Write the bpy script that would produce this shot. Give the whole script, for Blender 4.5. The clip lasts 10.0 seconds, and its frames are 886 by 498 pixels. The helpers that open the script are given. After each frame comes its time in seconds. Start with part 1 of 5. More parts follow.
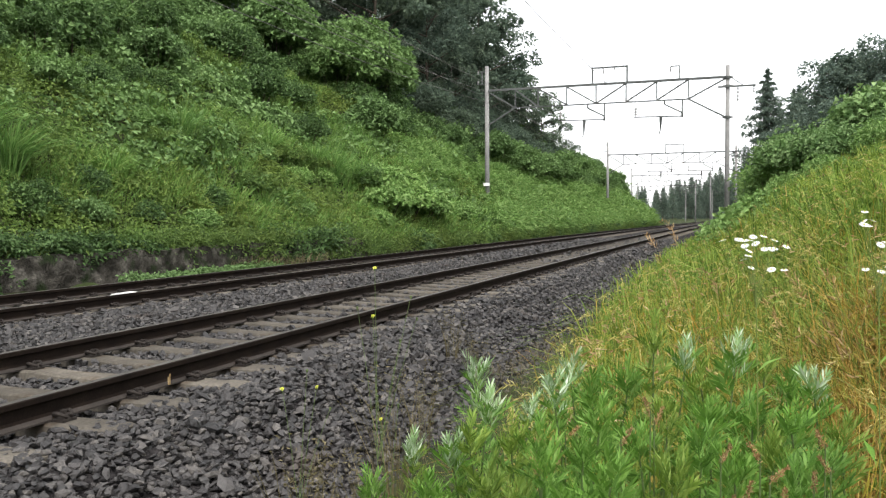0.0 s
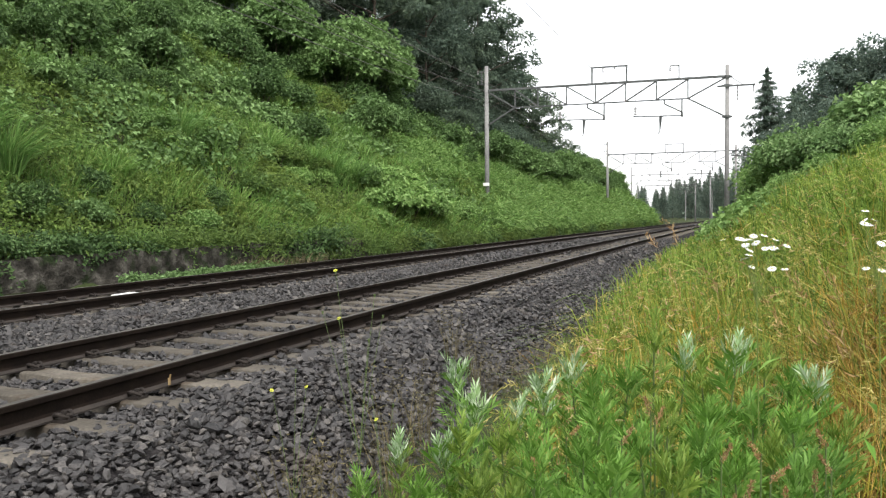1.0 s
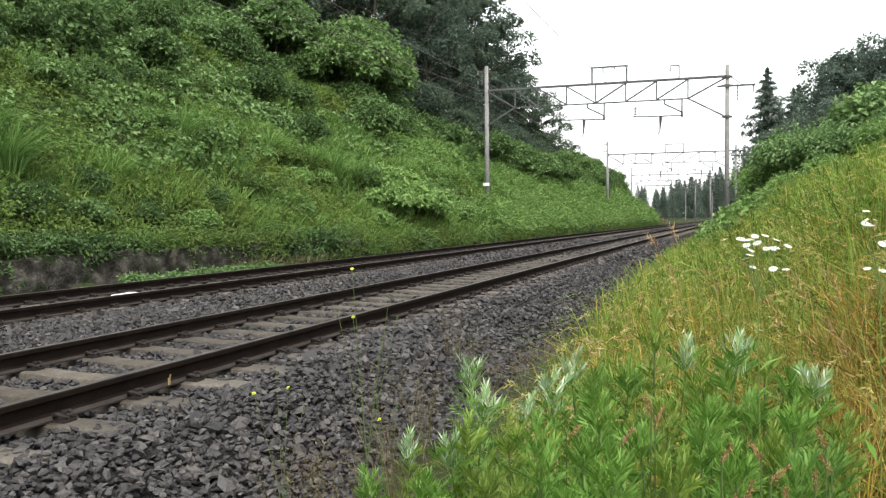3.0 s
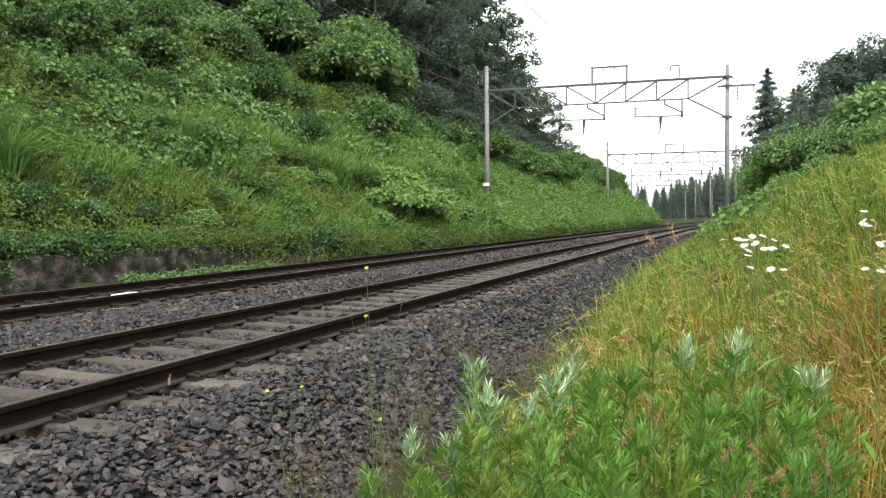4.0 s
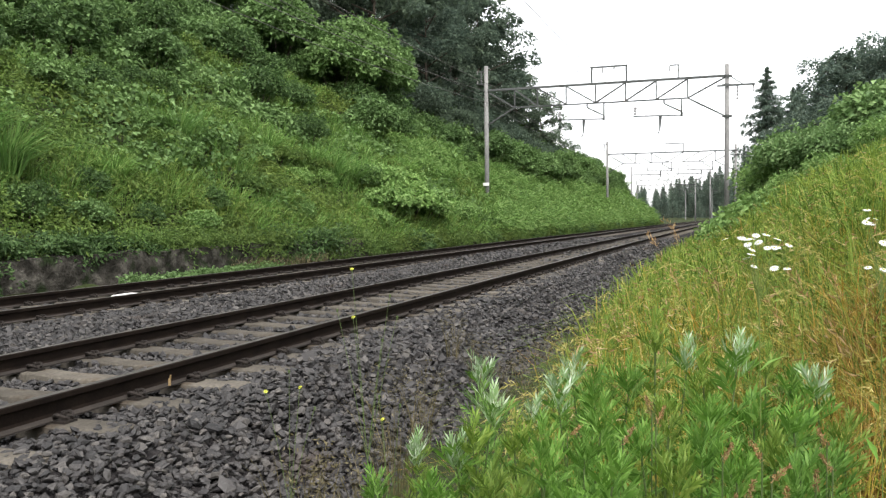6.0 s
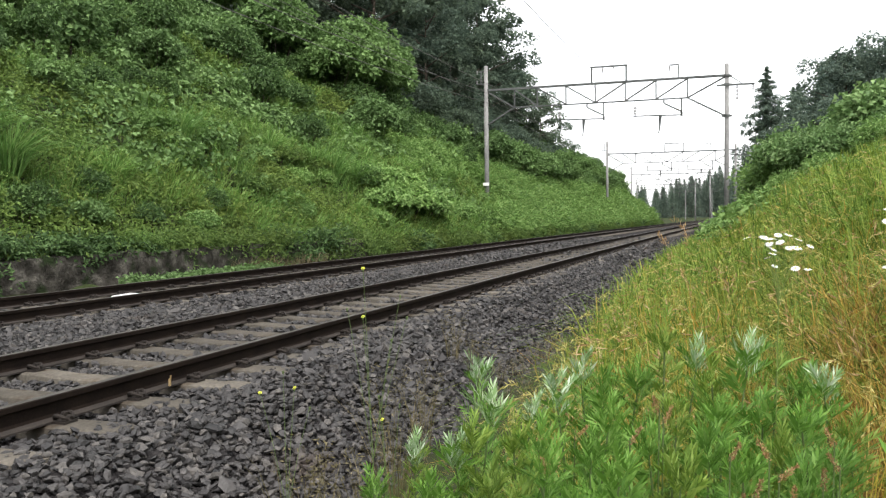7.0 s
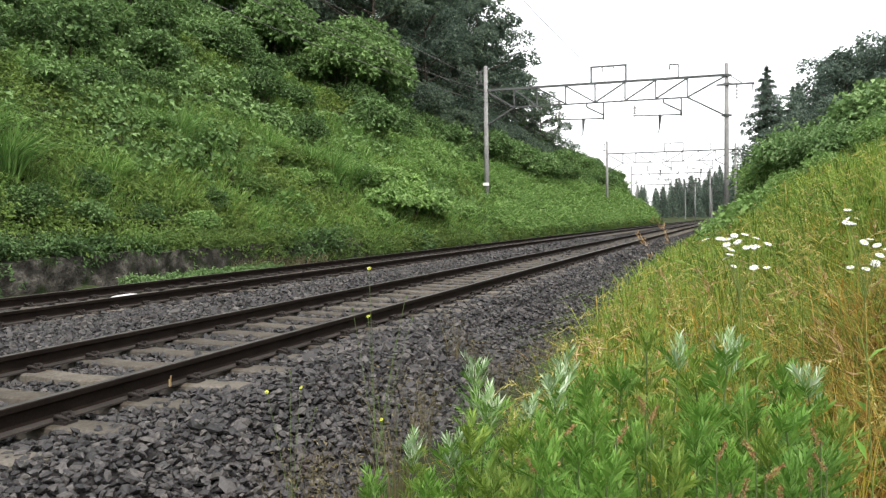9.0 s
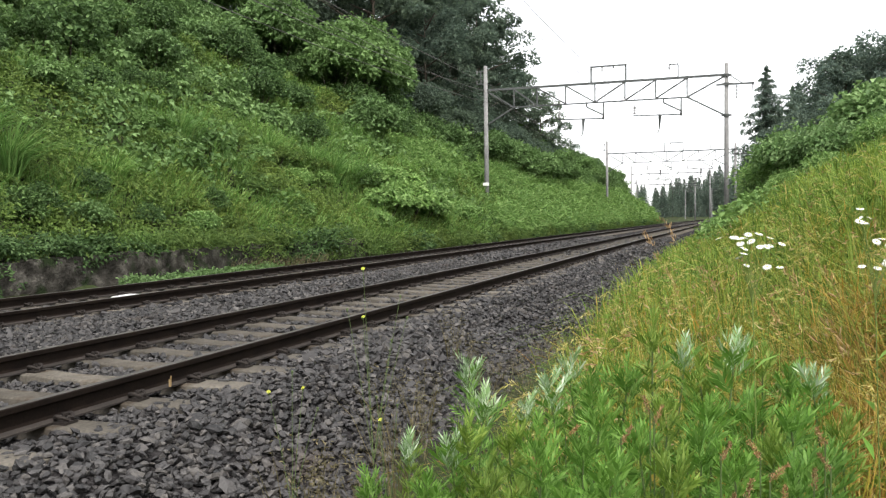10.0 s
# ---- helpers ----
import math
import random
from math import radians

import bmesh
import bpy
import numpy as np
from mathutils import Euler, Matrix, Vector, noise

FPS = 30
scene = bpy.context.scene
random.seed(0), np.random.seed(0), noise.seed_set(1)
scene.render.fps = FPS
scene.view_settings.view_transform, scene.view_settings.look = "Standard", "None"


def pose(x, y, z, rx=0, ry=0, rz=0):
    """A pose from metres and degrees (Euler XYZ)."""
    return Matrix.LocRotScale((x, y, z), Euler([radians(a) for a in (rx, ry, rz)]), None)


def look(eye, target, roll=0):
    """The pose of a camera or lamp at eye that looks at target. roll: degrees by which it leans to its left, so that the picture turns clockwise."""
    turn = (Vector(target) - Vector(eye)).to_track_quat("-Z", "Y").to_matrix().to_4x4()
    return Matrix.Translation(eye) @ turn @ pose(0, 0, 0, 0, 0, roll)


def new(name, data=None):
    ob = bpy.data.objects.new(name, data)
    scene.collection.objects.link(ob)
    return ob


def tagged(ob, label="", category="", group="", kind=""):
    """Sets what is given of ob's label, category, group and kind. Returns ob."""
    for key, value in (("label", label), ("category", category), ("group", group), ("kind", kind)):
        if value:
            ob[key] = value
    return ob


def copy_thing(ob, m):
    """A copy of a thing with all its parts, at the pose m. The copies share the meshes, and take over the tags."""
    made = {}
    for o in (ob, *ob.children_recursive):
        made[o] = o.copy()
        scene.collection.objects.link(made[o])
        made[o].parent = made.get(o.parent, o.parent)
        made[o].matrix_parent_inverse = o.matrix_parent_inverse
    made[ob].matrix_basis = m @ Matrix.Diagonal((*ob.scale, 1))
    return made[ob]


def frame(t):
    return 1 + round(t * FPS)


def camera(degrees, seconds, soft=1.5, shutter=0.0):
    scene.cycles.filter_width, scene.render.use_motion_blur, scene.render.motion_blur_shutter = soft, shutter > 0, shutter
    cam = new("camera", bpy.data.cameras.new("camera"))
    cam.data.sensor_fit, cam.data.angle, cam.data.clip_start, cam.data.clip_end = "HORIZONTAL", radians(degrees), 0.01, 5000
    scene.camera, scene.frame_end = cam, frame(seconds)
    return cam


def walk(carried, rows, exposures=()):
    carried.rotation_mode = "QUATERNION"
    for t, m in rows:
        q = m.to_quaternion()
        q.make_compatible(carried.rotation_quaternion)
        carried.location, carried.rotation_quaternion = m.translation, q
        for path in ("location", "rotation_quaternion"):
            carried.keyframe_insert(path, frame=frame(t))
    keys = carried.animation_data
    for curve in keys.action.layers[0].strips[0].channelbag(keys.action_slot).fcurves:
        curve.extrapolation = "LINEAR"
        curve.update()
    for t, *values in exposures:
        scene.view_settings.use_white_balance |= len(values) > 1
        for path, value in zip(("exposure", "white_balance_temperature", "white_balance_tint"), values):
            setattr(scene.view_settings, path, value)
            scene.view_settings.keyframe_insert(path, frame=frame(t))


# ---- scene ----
# Camera: stands on the verge of a double track in a cutting; y runs along the track, x to the right.
cam = camera(56.2, 10.0, soft=1.3)
EYE = Vector((0.0, 0.0, 1.151))
YAW, PITCH, ROLL = radians(19.115), radians(-2.082), -0.48
AIM = EYE + Vector((-math.sin(YAW) * math.cos(PITCH), math.cos(YAW) * math.cos(PITCH), math.sin(PITCH)))
walk(cam, [(t, look(EYE, AIM, ROLL + d)) for t, d in (
    (0.0, 0.13), (0.5, 0.03), (1.0, 0.0), (2.5, 0.0), (4.0, 0.05), (5.0, -0.03), (6.0, -0.1), (7.0, -0.17), (8.0, -0.22), (10.0, -0.3))],
    exposures=[(0.0, 1.45), (10.0, 1.45)])

# ---- light: bright overcast sky, a broad weak sun high behind the cloud ----
SUN_EL, SUN_ROT = radians(58), radians(150)
world = bpy.data.worlds.new("overcast_sky")
scene.world = world
world.use_nodes = True
wn, wl = world.node_tree.nodes, world.node_tree.links
sky = wn.new("ShaderNodeTexSky")
sky.sky_type, sky.sun_disc, sky.sun_elevation, sky.sun_rotation = "NISHITA", False, SUN_EL, SUN_ROT
sky.air_density, sky.dust_density, sky.ozone_density = 1.0, 1.5, 1.0
grey = wn.new("ShaderNodeHueSaturation")
grey.inputs["Saturation"].default_value = 0.12
wl.new(sky.outputs[0], grey.inputs["Color"])
wl.new(grey.outputs[0], wn["Background"].inputs["Color"])
wn["Background"].inputs["Strength"].default_value = 0.15
sun = new("sun", bpy.data.lights.new("sun", "SUN"))
sun.data.energy, sun.data.angle, sun.data.color = 1.3, radians(25), (1.0, 0.97, 0.92)
sun.matrix_world = look(Vector((0, 0, 0)), -Vector((math.sin(SUN_ROT) * math.cos(SUN_EL), math.cos(SUN_ROT) * math.cos(SUN_EL), math.sin(SUN_EL))))


# ---- materials ----
def ramp(nt, fac, stops):
    r = nt.nodes.new("ShaderNodeValToRGB")
    e = r.color_ramp.elements
    while len(e) < len(stops):
        e.new(0.5)
    for i, (pos, col) in enumerate(stops):
        e[i].position, e[i].color = pos, (*col, 1)
    nt.links.new(fac, r.inputs[0])
    return r.outputs[0]


def noise_node(nt, scale, detail=4.0, coords="Object"):
    tc = nt.nodes.new("ShaderNodeTexCoord")
    n = nt.nodes.new("ShaderNodeTexNoise")
    n.inputs["Scale"].default_value, n.inputs["Detail"].default_value = scale, detail
    nt.links.new(tc.outputs[coords], n.inputs["Vector"])
    return n.outputs["Fac"]


def mixed(nt, fac, a, b, how="MIX"):
    m = nt.nodes.new("ShaderNodeMix")
    m.data_type, m.blend_type = "RGBA", how
    if isinstance(fac, float):
        m.inputs[0].default_value = fac
    else:
        nt.links.new(fac, m.inputs[0])
    for sock, v in ((m.inputs[6], a), (m.inputs[7], b)):
        if isinstance(v, tuple):
            sock.default_value = (*v, 1)
        else:
            nt.links.new(v, sock)
    return m.outputs[2]


def material(name):
    m = bpy.data.materials.new(name)
    m.use_nodes = True
    return m, m.node_tree, m.node_tree.nodes["Principled BSDF"]


def surface(name, stops, scale, rough=0.8, fine=0.0, bump=0.0, bump_dist=0.01, metal=0.0, island=False, thing=0.0, stain=None, spec=0.3):
    """Two-scale surface: a broad noise through a colour ramp, a fine grain over it, and relief."""
    m, nt, b = material(name)
    if island:
        g = nt.nodes.new("ShaderNodeNewGeometry")
        c = ramp(nt, g.outputs["Random Per Island"], stops)
    else:
        c = ramp(nt, noise_node(nt, scale), stops)
    if fine:
        c = mixed(nt, 0.55, c, ramp(nt, noise_node(nt, fine, 6.0), ((0.3, (0.25, 0.25, 0.25)), (0.7, (0.75, 0.75, 0.75)))), "OVERLAY")
    if stain:
        c = mixed(nt, ramp(nt, noise_node(nt, stain[1], 8.0), ((stain[2], (0, 0, 0)), (stain[2] + 0.12, (1, 1, 1)))), c, stain[0])
    if thing:
        o = nt.nodes.new("ShaderNodeObjectInfo")
        c = mixed(nt, thing, c, ramp(nt, o.outputs["Random"], ((0.0, (0.2, 0.2, 0.2)), (1.0, (0.8, 0.8, 0.8)))), "OVERLAY")
    nt.links.new(c, b.inputs["Base Color"])
    b.inputs["Roughness"].default_value, b.inputs["Metallic"].default_value = rough, metal
    b.inputs["Specular IOR Level"].default_value = spec
    if bump:
        bn = nt.nodes.new("ShaderNodeBump")
        bn.inputs["Strength"].default_value, bn.inputs["Distance"].default_value = bump, bump_dist
        nt.links.new(noise_node(nt, fine or scale * 4, 6.0), bn.inputs["Height"])
        nt.links.new(bn.outputs[0], b.inputs["Normal"])
    return m


def foliage(name, stops, patch=(0.5, 0.5, 0.5), patch_scale=0.35, trans=0.3, rough=0.5):
    """Leaf: colour by leaf, a broad patchy tint over the growth, light through the blade."""
    m, nt, b = material(name)
    g = nt.nodes.new("ShaderNodeNewGeometry")
    c = ramp(nt, g.outputs["Random Per Island"], stops)
    c = mixed(nt, ramp(nt, noise_node(nt, patch_scale, 3.0), ((0.38, (0, 0, 0)), (0.62, (0.75, 0.75, 0.75)))), c, mixed(nt, 1.0, c, patch, "MULTIPLY"))
    o = nt.nodes.new("ShaderNodeObjectInfo")
    c = mixed(nt, 0.45, c, ramp(nt, o.outputs["Random"], ((0.0, (0.34, 0.36, 0.38)), (0.5, (0.5, 0.5, 0.5)), (1.0, (0.64, 0.62, 0.56)))), "OVERLAY")
    nt.links.new(c, b.inputs["Base Color"])
    b.inputs["Roughness"].default_value = rough
    b.inputs["Specular IOR Level"].default_value = 0.3
    tr = nt.nodes.new("ShaderNodeBsdfTranslucent")
    nt.links.new(c, tr.inputs[0])
    mx = nt.nodes.new("ShaderNodeMixShader")
    mx.inputs[0].default_value = trans
    out = nt.nodes["Material Output"]
    nt.links.new(b.outputs[0], mx.inputs[1])
    nt.links.new(tr.outputs[0], mx.inputs[2])
    nt.links.new(mx.outputs[0], out.inputs[0])
    return m


M_SOIL = surface("soil_litter", ((0.3, (0.022, 0.025, 0.012)), (0.55, (0.035, 0.045, 0.018)), (0.75, (0.045, 0.065, 0.022))), 0.6, 0.95, fine=9.0, bump=0.6, bump_dist=0.05, spec=0.08)
# Bed colour is near black: shade of the gaps between stones is put into it.
M_BED = surface("ballast_bed", ((0.3, (0.010, 0.009, 0.009)), (0.7, (0.045, 0.041, 0.041))), 14.0, 0.95, fine=30.0, bump=1.0, bump_dist=0.05, spec=0.08)
M_STONE = surface("ballast_stone", ((0.0, (0.014, 0.013, 0.0128)), (0.35, (0.028, 0.0257, 0.025)), (0.75, (0.048, 0.0438, 0.042)), (1.0, (0.090, 0.081, 0.073))), 1, 0.55, fine=70.0, bump=0.6, island=True, stain=((0.055, 0.04, 0.031), 0.8, 0.62), spec=0.4)
M_SLEEPER = surface("sleeper_concrete", ((0.3, (0.07, 0.062, 0.051)), (0.7, (0.12, 0.107, 0.089))), 3.0, 0.9, fine=45.0, bump=0.3, bump_dist=0.004, thing=0.35, stain=((0.055, 0.04, 0.027), 4.0, 0.58), spec=0.08)
M_RUST = surface("rail_rust", ((0.3, (0.008, 0.0055, 0.0045)), (0.7, (0.016, 0.011, 0.008))), 5.0, 0.85, fine=70.0, bump=0.4, bump_dist=0.003, spec=0.08)
M_FOOT = surface("rail_foot_lighter_brown", ((0.3, (0.02, 0.016, 0.0135)), (0.7, (0.04, 0.032, 0.027))), 6.0, 0.85, fine=70.0)
M_CLIP = surface("clip_rust", ((0.3, (0.012, 0.009, 0.0075)), (0.7, (0.026, 0.02, 0.016))), 20.0, 0.8, fine=90.0)
M_RAILTOP = surface("rail_running_top", ((0.3, (0.07, 0.062, 0.055)), (0.7, (0.12, 0.11, 0.10))), 2.0, 0.5, fine=40.0, metal=0.5)
M_STEEL = surface("painted_dark_steel", ((0.3, (0.06, 0.063, 0.06)), (0.7, (0.10, 0.105, 0.10))), 2.0, 0.6, fine=25.0, metal=0.2, stain=((0.12, 0.07, 0.04), 3.0, 0.64))
M_POLE = surface("pole_concrete", ((0.3, (0.16, 0.155, 0.15)), (0.7, (0.25, 0.245, 0.235))), 1.2, 0.85, fine=20.0, bump=0.15, stain=((0.2, 0.19, 0.17), 1.2, 0.6))
M_INSUL = surface("glazed_insulator", ((0.3, (0.13, 0.125, 0.12)), (0.7, (0.2, 0.195, 0.19))), 4.0, 0.3)
M_WIRE = surface("wire", ((0.3, (0.08, 0.075, 0.07)), (0.7, (0.12, 0.11, 0.10))), 1.0, 0.6, metal=0.3)
M_WALL = surface("stained_wall_concrete", ((0.34, (0.022, 0.02, 0.016)), (0.5, (0.045, 0.041, 0.034)), (0.68, (0.115, 0.106, 0.09))), 3.2, 0.9, fine=22.0, bump=0.9, bump_dist=0.05, stain=((0.02, 0.03, 0.012), 2.6, 0.54), spec=0.08)
M_WHITE = surface("white_paint", ((0.3, (0.68, 0.67, 0.64)), (0.7, (0.82, 0.81, 0.78))), 4.0, 0.6, fine=30.0, stain=((0.4, 0.36, 0.3), 6.0, 0.66))
M_BARK = surface("bark", ((0.3, (0.05, 0.04, 0.03)), (0.7, (0.11, 0.09, 0.07))), 4.0, 0.95, fine=18.0, bump=0.6)
L_KUDZU = foliage("kudzu_leaf", ((0.0, (0.069, 0.125, 0.037)), (0.55, (0.127, 0.212, 0.066)), (1.0, (0.212, 0.323, 0.127))), (0.6, 0.68, 0.55), 0.22, rough=0.65)
L_HERB = foliage("herb_leaf", ((0.0, (0.056, 0.108, 0.025)), (0.5, (0.098, 0.168, 0.037)), (1.0, (0.154, 0.239, 0.061))), (1.12, 0.9, 0.7), 0.22, rough=0.65)
L_BANKGRASS = foliage("bank_grass_blade", ((0.0, (0.078, 0.167, 0.037)), (0.6, (0.151, 0.286, 0.067)), (1.0, (0.270, 0.394, 0.130))), (0.92, 0.85, 0.7), 0.25, rough=0.65)
L_FRESH = foliage("fresh_meadow_leaf", ((0.0, (0.10, 0.185, 0.05)), (0.5, (0.165, 0.28, 0.075)), (1.0, (0.25, 0.37, 0.13))), (0.85, 0.86, 0.75), 0.2, rough=0.65)
L_PALE = foliage("pale_creeper_leaf", ((0.0, (0.08, 0.15, 0.045)), (0.5, (0.155, 0.255, 0.088)), (1.0, (0.25, 0.36, 0.15))), (0.8, 0.85, 0.75), 0.5, rough=0.6)
L_SHRUB = foliage("shrub_leaf", ((0.0, (0.042, 0.08, 0.024)), (0.6, (0.085, 0.155, 0.045)), (1.0, (0.155, 0.24, 0.085))), (0.7, 0.75, 0.65), 0.5, rough=0.65)
# Crown greens are lifted and greyed: the mist over the trees is in the colour.
L_TREE = foliage("tree_leaf", ((0.0, (0.070, 0.098, 0.070)), (0.6, (0.115, 0.156, 0.107)), (1.0, (0.164, 0.213, 0.143))), (0.75, 0.8, 0.85), 0.25, trans=0.5, rough=0.85)
L_CONIFER = foliage("haze_pale_crown_leaf", ((0.0, (0.092, 0.132, 0.101)), (0.6, (0.144, 0.193, 0.147)), (1.0, (0.207, 0.259, 0.184))), (0.78, 0.8, 0.85), 0.3, trans=0.4, rough=0.85)
L_VERGE = foliage("verge_grass_blade", ((0.0, (0.05, 0.09, 0.015)), (0.36, (0.17, 0.215, 0.032)), (0.6, (0.35, 0.325, 0.06)), (0.85, (0.42, 0.28, 0.06)), (1.0, (0.58, 0.51, 0.20))), (1.1, 0.78, 0.45), 0.9, trans=0.35, rough=0.6)
L_VERGEGREEN = foliage("verge_green_blade", ((0.0, (0.067, 0.134, 0.020)), (0.5, (0.179, 0.302, 0.043)), (1.0, (0.347, 0.437, 0.101))), (1.05, 0.85, 0.55), 0.6, trans=0.35, rough=0.6)
L_MUGWORT = foliage("mugwort_leaf", ((0.0, (0.083, 0.18, 0.026)), (0.55, (0.15, 0.29, 0.045)), (1.0, (0.26, 0.41, 0.11))), (0.8, 0.88, 0.75), 4.0, trans=0.4, rough=0.65)
L_MUGWORT_WARM = foliage("mugwort_yellowish_leaf", ((0.0, (0.095, 0.17, 0.022)), (0.55, (0.175, 0.27, 0.04)), (1.0, (0.30, 0.40, 0.10))), (0.85, 0.85, 0.7), 5.0, trans=0.4, rough=0.65)
L_TIP = foliage("mugwort_pale_tip", ((0.0, (0.16, 0.28, 0.085)), (0.5, (0.28, 0.40, 0.19)), (1.0, (0.62, 0.68, 0.54))), (0.9, 0.95, 0.85), 6.0, trans=0.3)
L_STEM = surface("green_stem", ((0.3, (0.06, 0.095, 0.027)), (0.7, (0.10, 0.14, 0.048))), 20.0, 0.7)
L_PALESTEM = surface("pale_green_stem", ((0.3, (0.12, 0.17, 0.04)), (0.7, (0.18, 0.23, 0.06))), 20.0, 0.7)
L_DRY = foliage("dry_stalk", ((0.0, (0.06, 0.052, 0.024)), (0.6, (0.125, 0.105, 0.052)), (1.0, (0.22, 0.18, 0.10))), (0.8, 0.8, 0.7), 3.0, trans=0.15)
L_SEED = foliage("rusty_seed_head", ((0.0, (0.24, 0.15, 0.06)), (0.6, (0.36, 0.24, 0.11)), (1.0, (0.50, 0.37, 0.20))), (0.9, 0.82, 0.75), 8.0, trans=0.2)
L_RUSTY = foliage("rusty_grass_blade", ((0.0, (0.20, 0.13, 0.03)), (0.5, (0.36, 0.22, 0.05)), (1.0, (0.54, 0.38, 0.12))), (0.95, 0.82, 0.7), 2.0, trans=0.35, rough=0.6)
L_STRAW = foliage("straw_panicle", ((0.0, (0.24, 0.24, 0.06)), (0.6, (0.42, 0.38, 0.12)), (1.0, (0.62, 0.55, 0.26))), (0.9, 0.85, 0.7), 3.0, trans=0.35, rough=0.6)
L_SPIKE = foliage("pinkish_seed_spike", ((0.0, (0.20, 0.11, 0.05)), (0.6, (0.34, 0.21, 0.095)), (1.0, (0.48, 0.34, 0.18))), (0.9, 0.85, 0.8), 8.0, trans=0.25)
L_PETAL = foliage("white_petal", ((0.0, (0.74, 0.75, 0.73)), (1.0, (0.86, 0.86, 0.85))), (0.97, 0.97, 0.97), 3.0, trans=0.3)
L_YELLOW = foliage("yellow_petal", ((0.0, (0.46, 0.48, 0.04)), (1.0, (0.60, 0.62, 0.10))), (0.95, 0.95, 0.9), 3.0, trans=0.3)

rng = np.random.default_rng(7)


# ---- mesh helpers ----
def mesh_np(name, verts, tris, mat, smooth=False):
    """A mesh of triangles from arrays."""
    me = bpy.data.meshes.new(name)
    verts, tris = np.asarray(verts, np.float32).reshape(-1, 3), np.asarray(tris, np.int32).reshape(-1, 3)
    me.vertices.add(len(verts))
    me.vertices.foreach_set("co", verts.ravel())
    me.loops.add(tris.size)
    me.loops.foreach_set("vertex_index", tris.ravel())
    me.polygons.add(len(tris))
    me.polygons.foreach_set("loop_start", np.arange(0, tris.size, 3, dtype=np.int32))
    me.polygons.foreach_set("use_smooth", np.full(len(tris), smooth))
    me.update(calc_edges=True)
    me.materials.append(mat)
    return me


def ob_np(name, verts, tris, mat, parent=None, label="", smooth=False):
    ob = new(name, mesh_np(name, verts, tris, mat, smooth))
    if parent:
        ob.parent = parent
    if label:
        ob["label"] = label
    return ob


def part(name, bm, mat, parent=None, label="", smooth=False):
    me = bpy.data.meshes.new(name)
    bm.to_mesh(me)
    bm.free()
    for p in me.polygons:
        p.use_smooth = smooth
    me.materials.append(mat)
    ob = new(name, me)
    if parent:
        ob.parent = parent
    if label:
        ob["label"] = label
    return ob


def box(bm, x0, y0, z0, x1, y1, z1, m=None):
    r = bmesh.ops.create_cube(bm, size=1, matrix=Matrix.LocRotScale(((x0 + x1) / 2, (y0 + y1) / 2, (z0 + z1) / 2), None, (x1 - x0, y1 - y0, z1 - z0)))
    if m:
        bmesh.ops.transform(bm, matrix=m, verts=r["verts"])


def bar(bm, a, b, w, h=None, round_=0):
    """A bar from a to b: an angle-section box, or a tube of round_ sides."""
    a, b = Vector(a), Vector(b)
    d = b - a
    m = Matrix.Translation((a + b) / 2) @ d.to_track_quat("Z", "X").to_matrix().to_4x4()
    if round_:
        bmesh.ops.create_cone(bm, cap_ends=True, segments=round_, radius1=w / 2, radius2=(h or w) / 2, depth=d.length, matrix=m)
    else:
        bmesh.ops.create_cube(bm, size=1, matrix=m @ Matrix.Diagonal((w, h or w, d.length, 1)))


def tube(bm, pts, r, sides=6):
    """A round rod swept through the points in one piece."""
    pts = [Vector(p) for p in pts]
    rings = []
    for i, p in enumerate(pts):
        d = (pts[min(i + 1, len(pts) - 1)] - pts[max(i - 1, 0)]).normalized()
        u = d.cross(Vector((0.1, 0.2, 1))).normalized()
        w = d.cross(u)
        rings.append([bm.verts.new(p + (u * math.cos(6.2832 * k / sides) + w * math.sin(6.2832 * k / sides)) * r) for k in range(sides)])
    for a, b in zip(rings, rings[1:]):
        for k in range(sides):
            bm.faces.new((a[k], b[k], b[(k + 1) % sides], a[(k + 1) % sides]))
    bm.faces.new(rings[0]), bm.faces.new(rings[-1][::-1])


def unit(v):
    return v / np.maximum(np.linalg.norm(v, axis=1, keepdims=True), 1e-9)


def leaves_np(pos, aim, nrm, length, width, fold=0.18):
    """Folded, pointed leaves: five vertices, four triangles each."""
    n = len(pos)
    aim = unit(aim)
    side = unit(np.cross(aim, nrm))
    up = np.cross(side, aim)
    L, W = np.broadcast_to(length, n)[:, None], np.broadcast_to(width, n)[:, None]
    mid = pos + aim * L * 0.45
    v = np.stack([pos, mid + side * W / 2 + up * W * fold, mid, mid - side * W / 2 + up * W * fold, pos + aim * L - up * L * 0.15], 1)
    t = np.array([[0, 2, 1], [0, 3, 2], [1, 2, 4], [2, 3, 4]])
    return v.reshape(-1, 3), (t[None] + 5 * np.arange(n)[:, None, None]).reshape(-1, 3)


def small_leaves_np(pos, aim, nrm, length, width, fold=0.3):
    """Leaves folded along the midrib: four vertices, two triangles each."""
    n = len(pos)
    aim = unit(aim)
    side = unit(np.cross(aim, nrm))
    up = np.cross(side, aim)
    L, W = np.broadcast_to(length, n)[:, None], np.broadcast_to(width, n)[:, None]
    mid = pos + aim * L * 0.5 + up * W * fold
    v = np.stack([pos, mid + side * W / 2, mid - side * W / 2, pos + aim * L - up * L * 0.1], 1)
    t = np.array([[0, 3, 1], [0, 2, 3]])
    return v.reshape(-1, 3), (t[None] + 4 * np.arange(n)[:, None, None]).reshape(-1, 3)


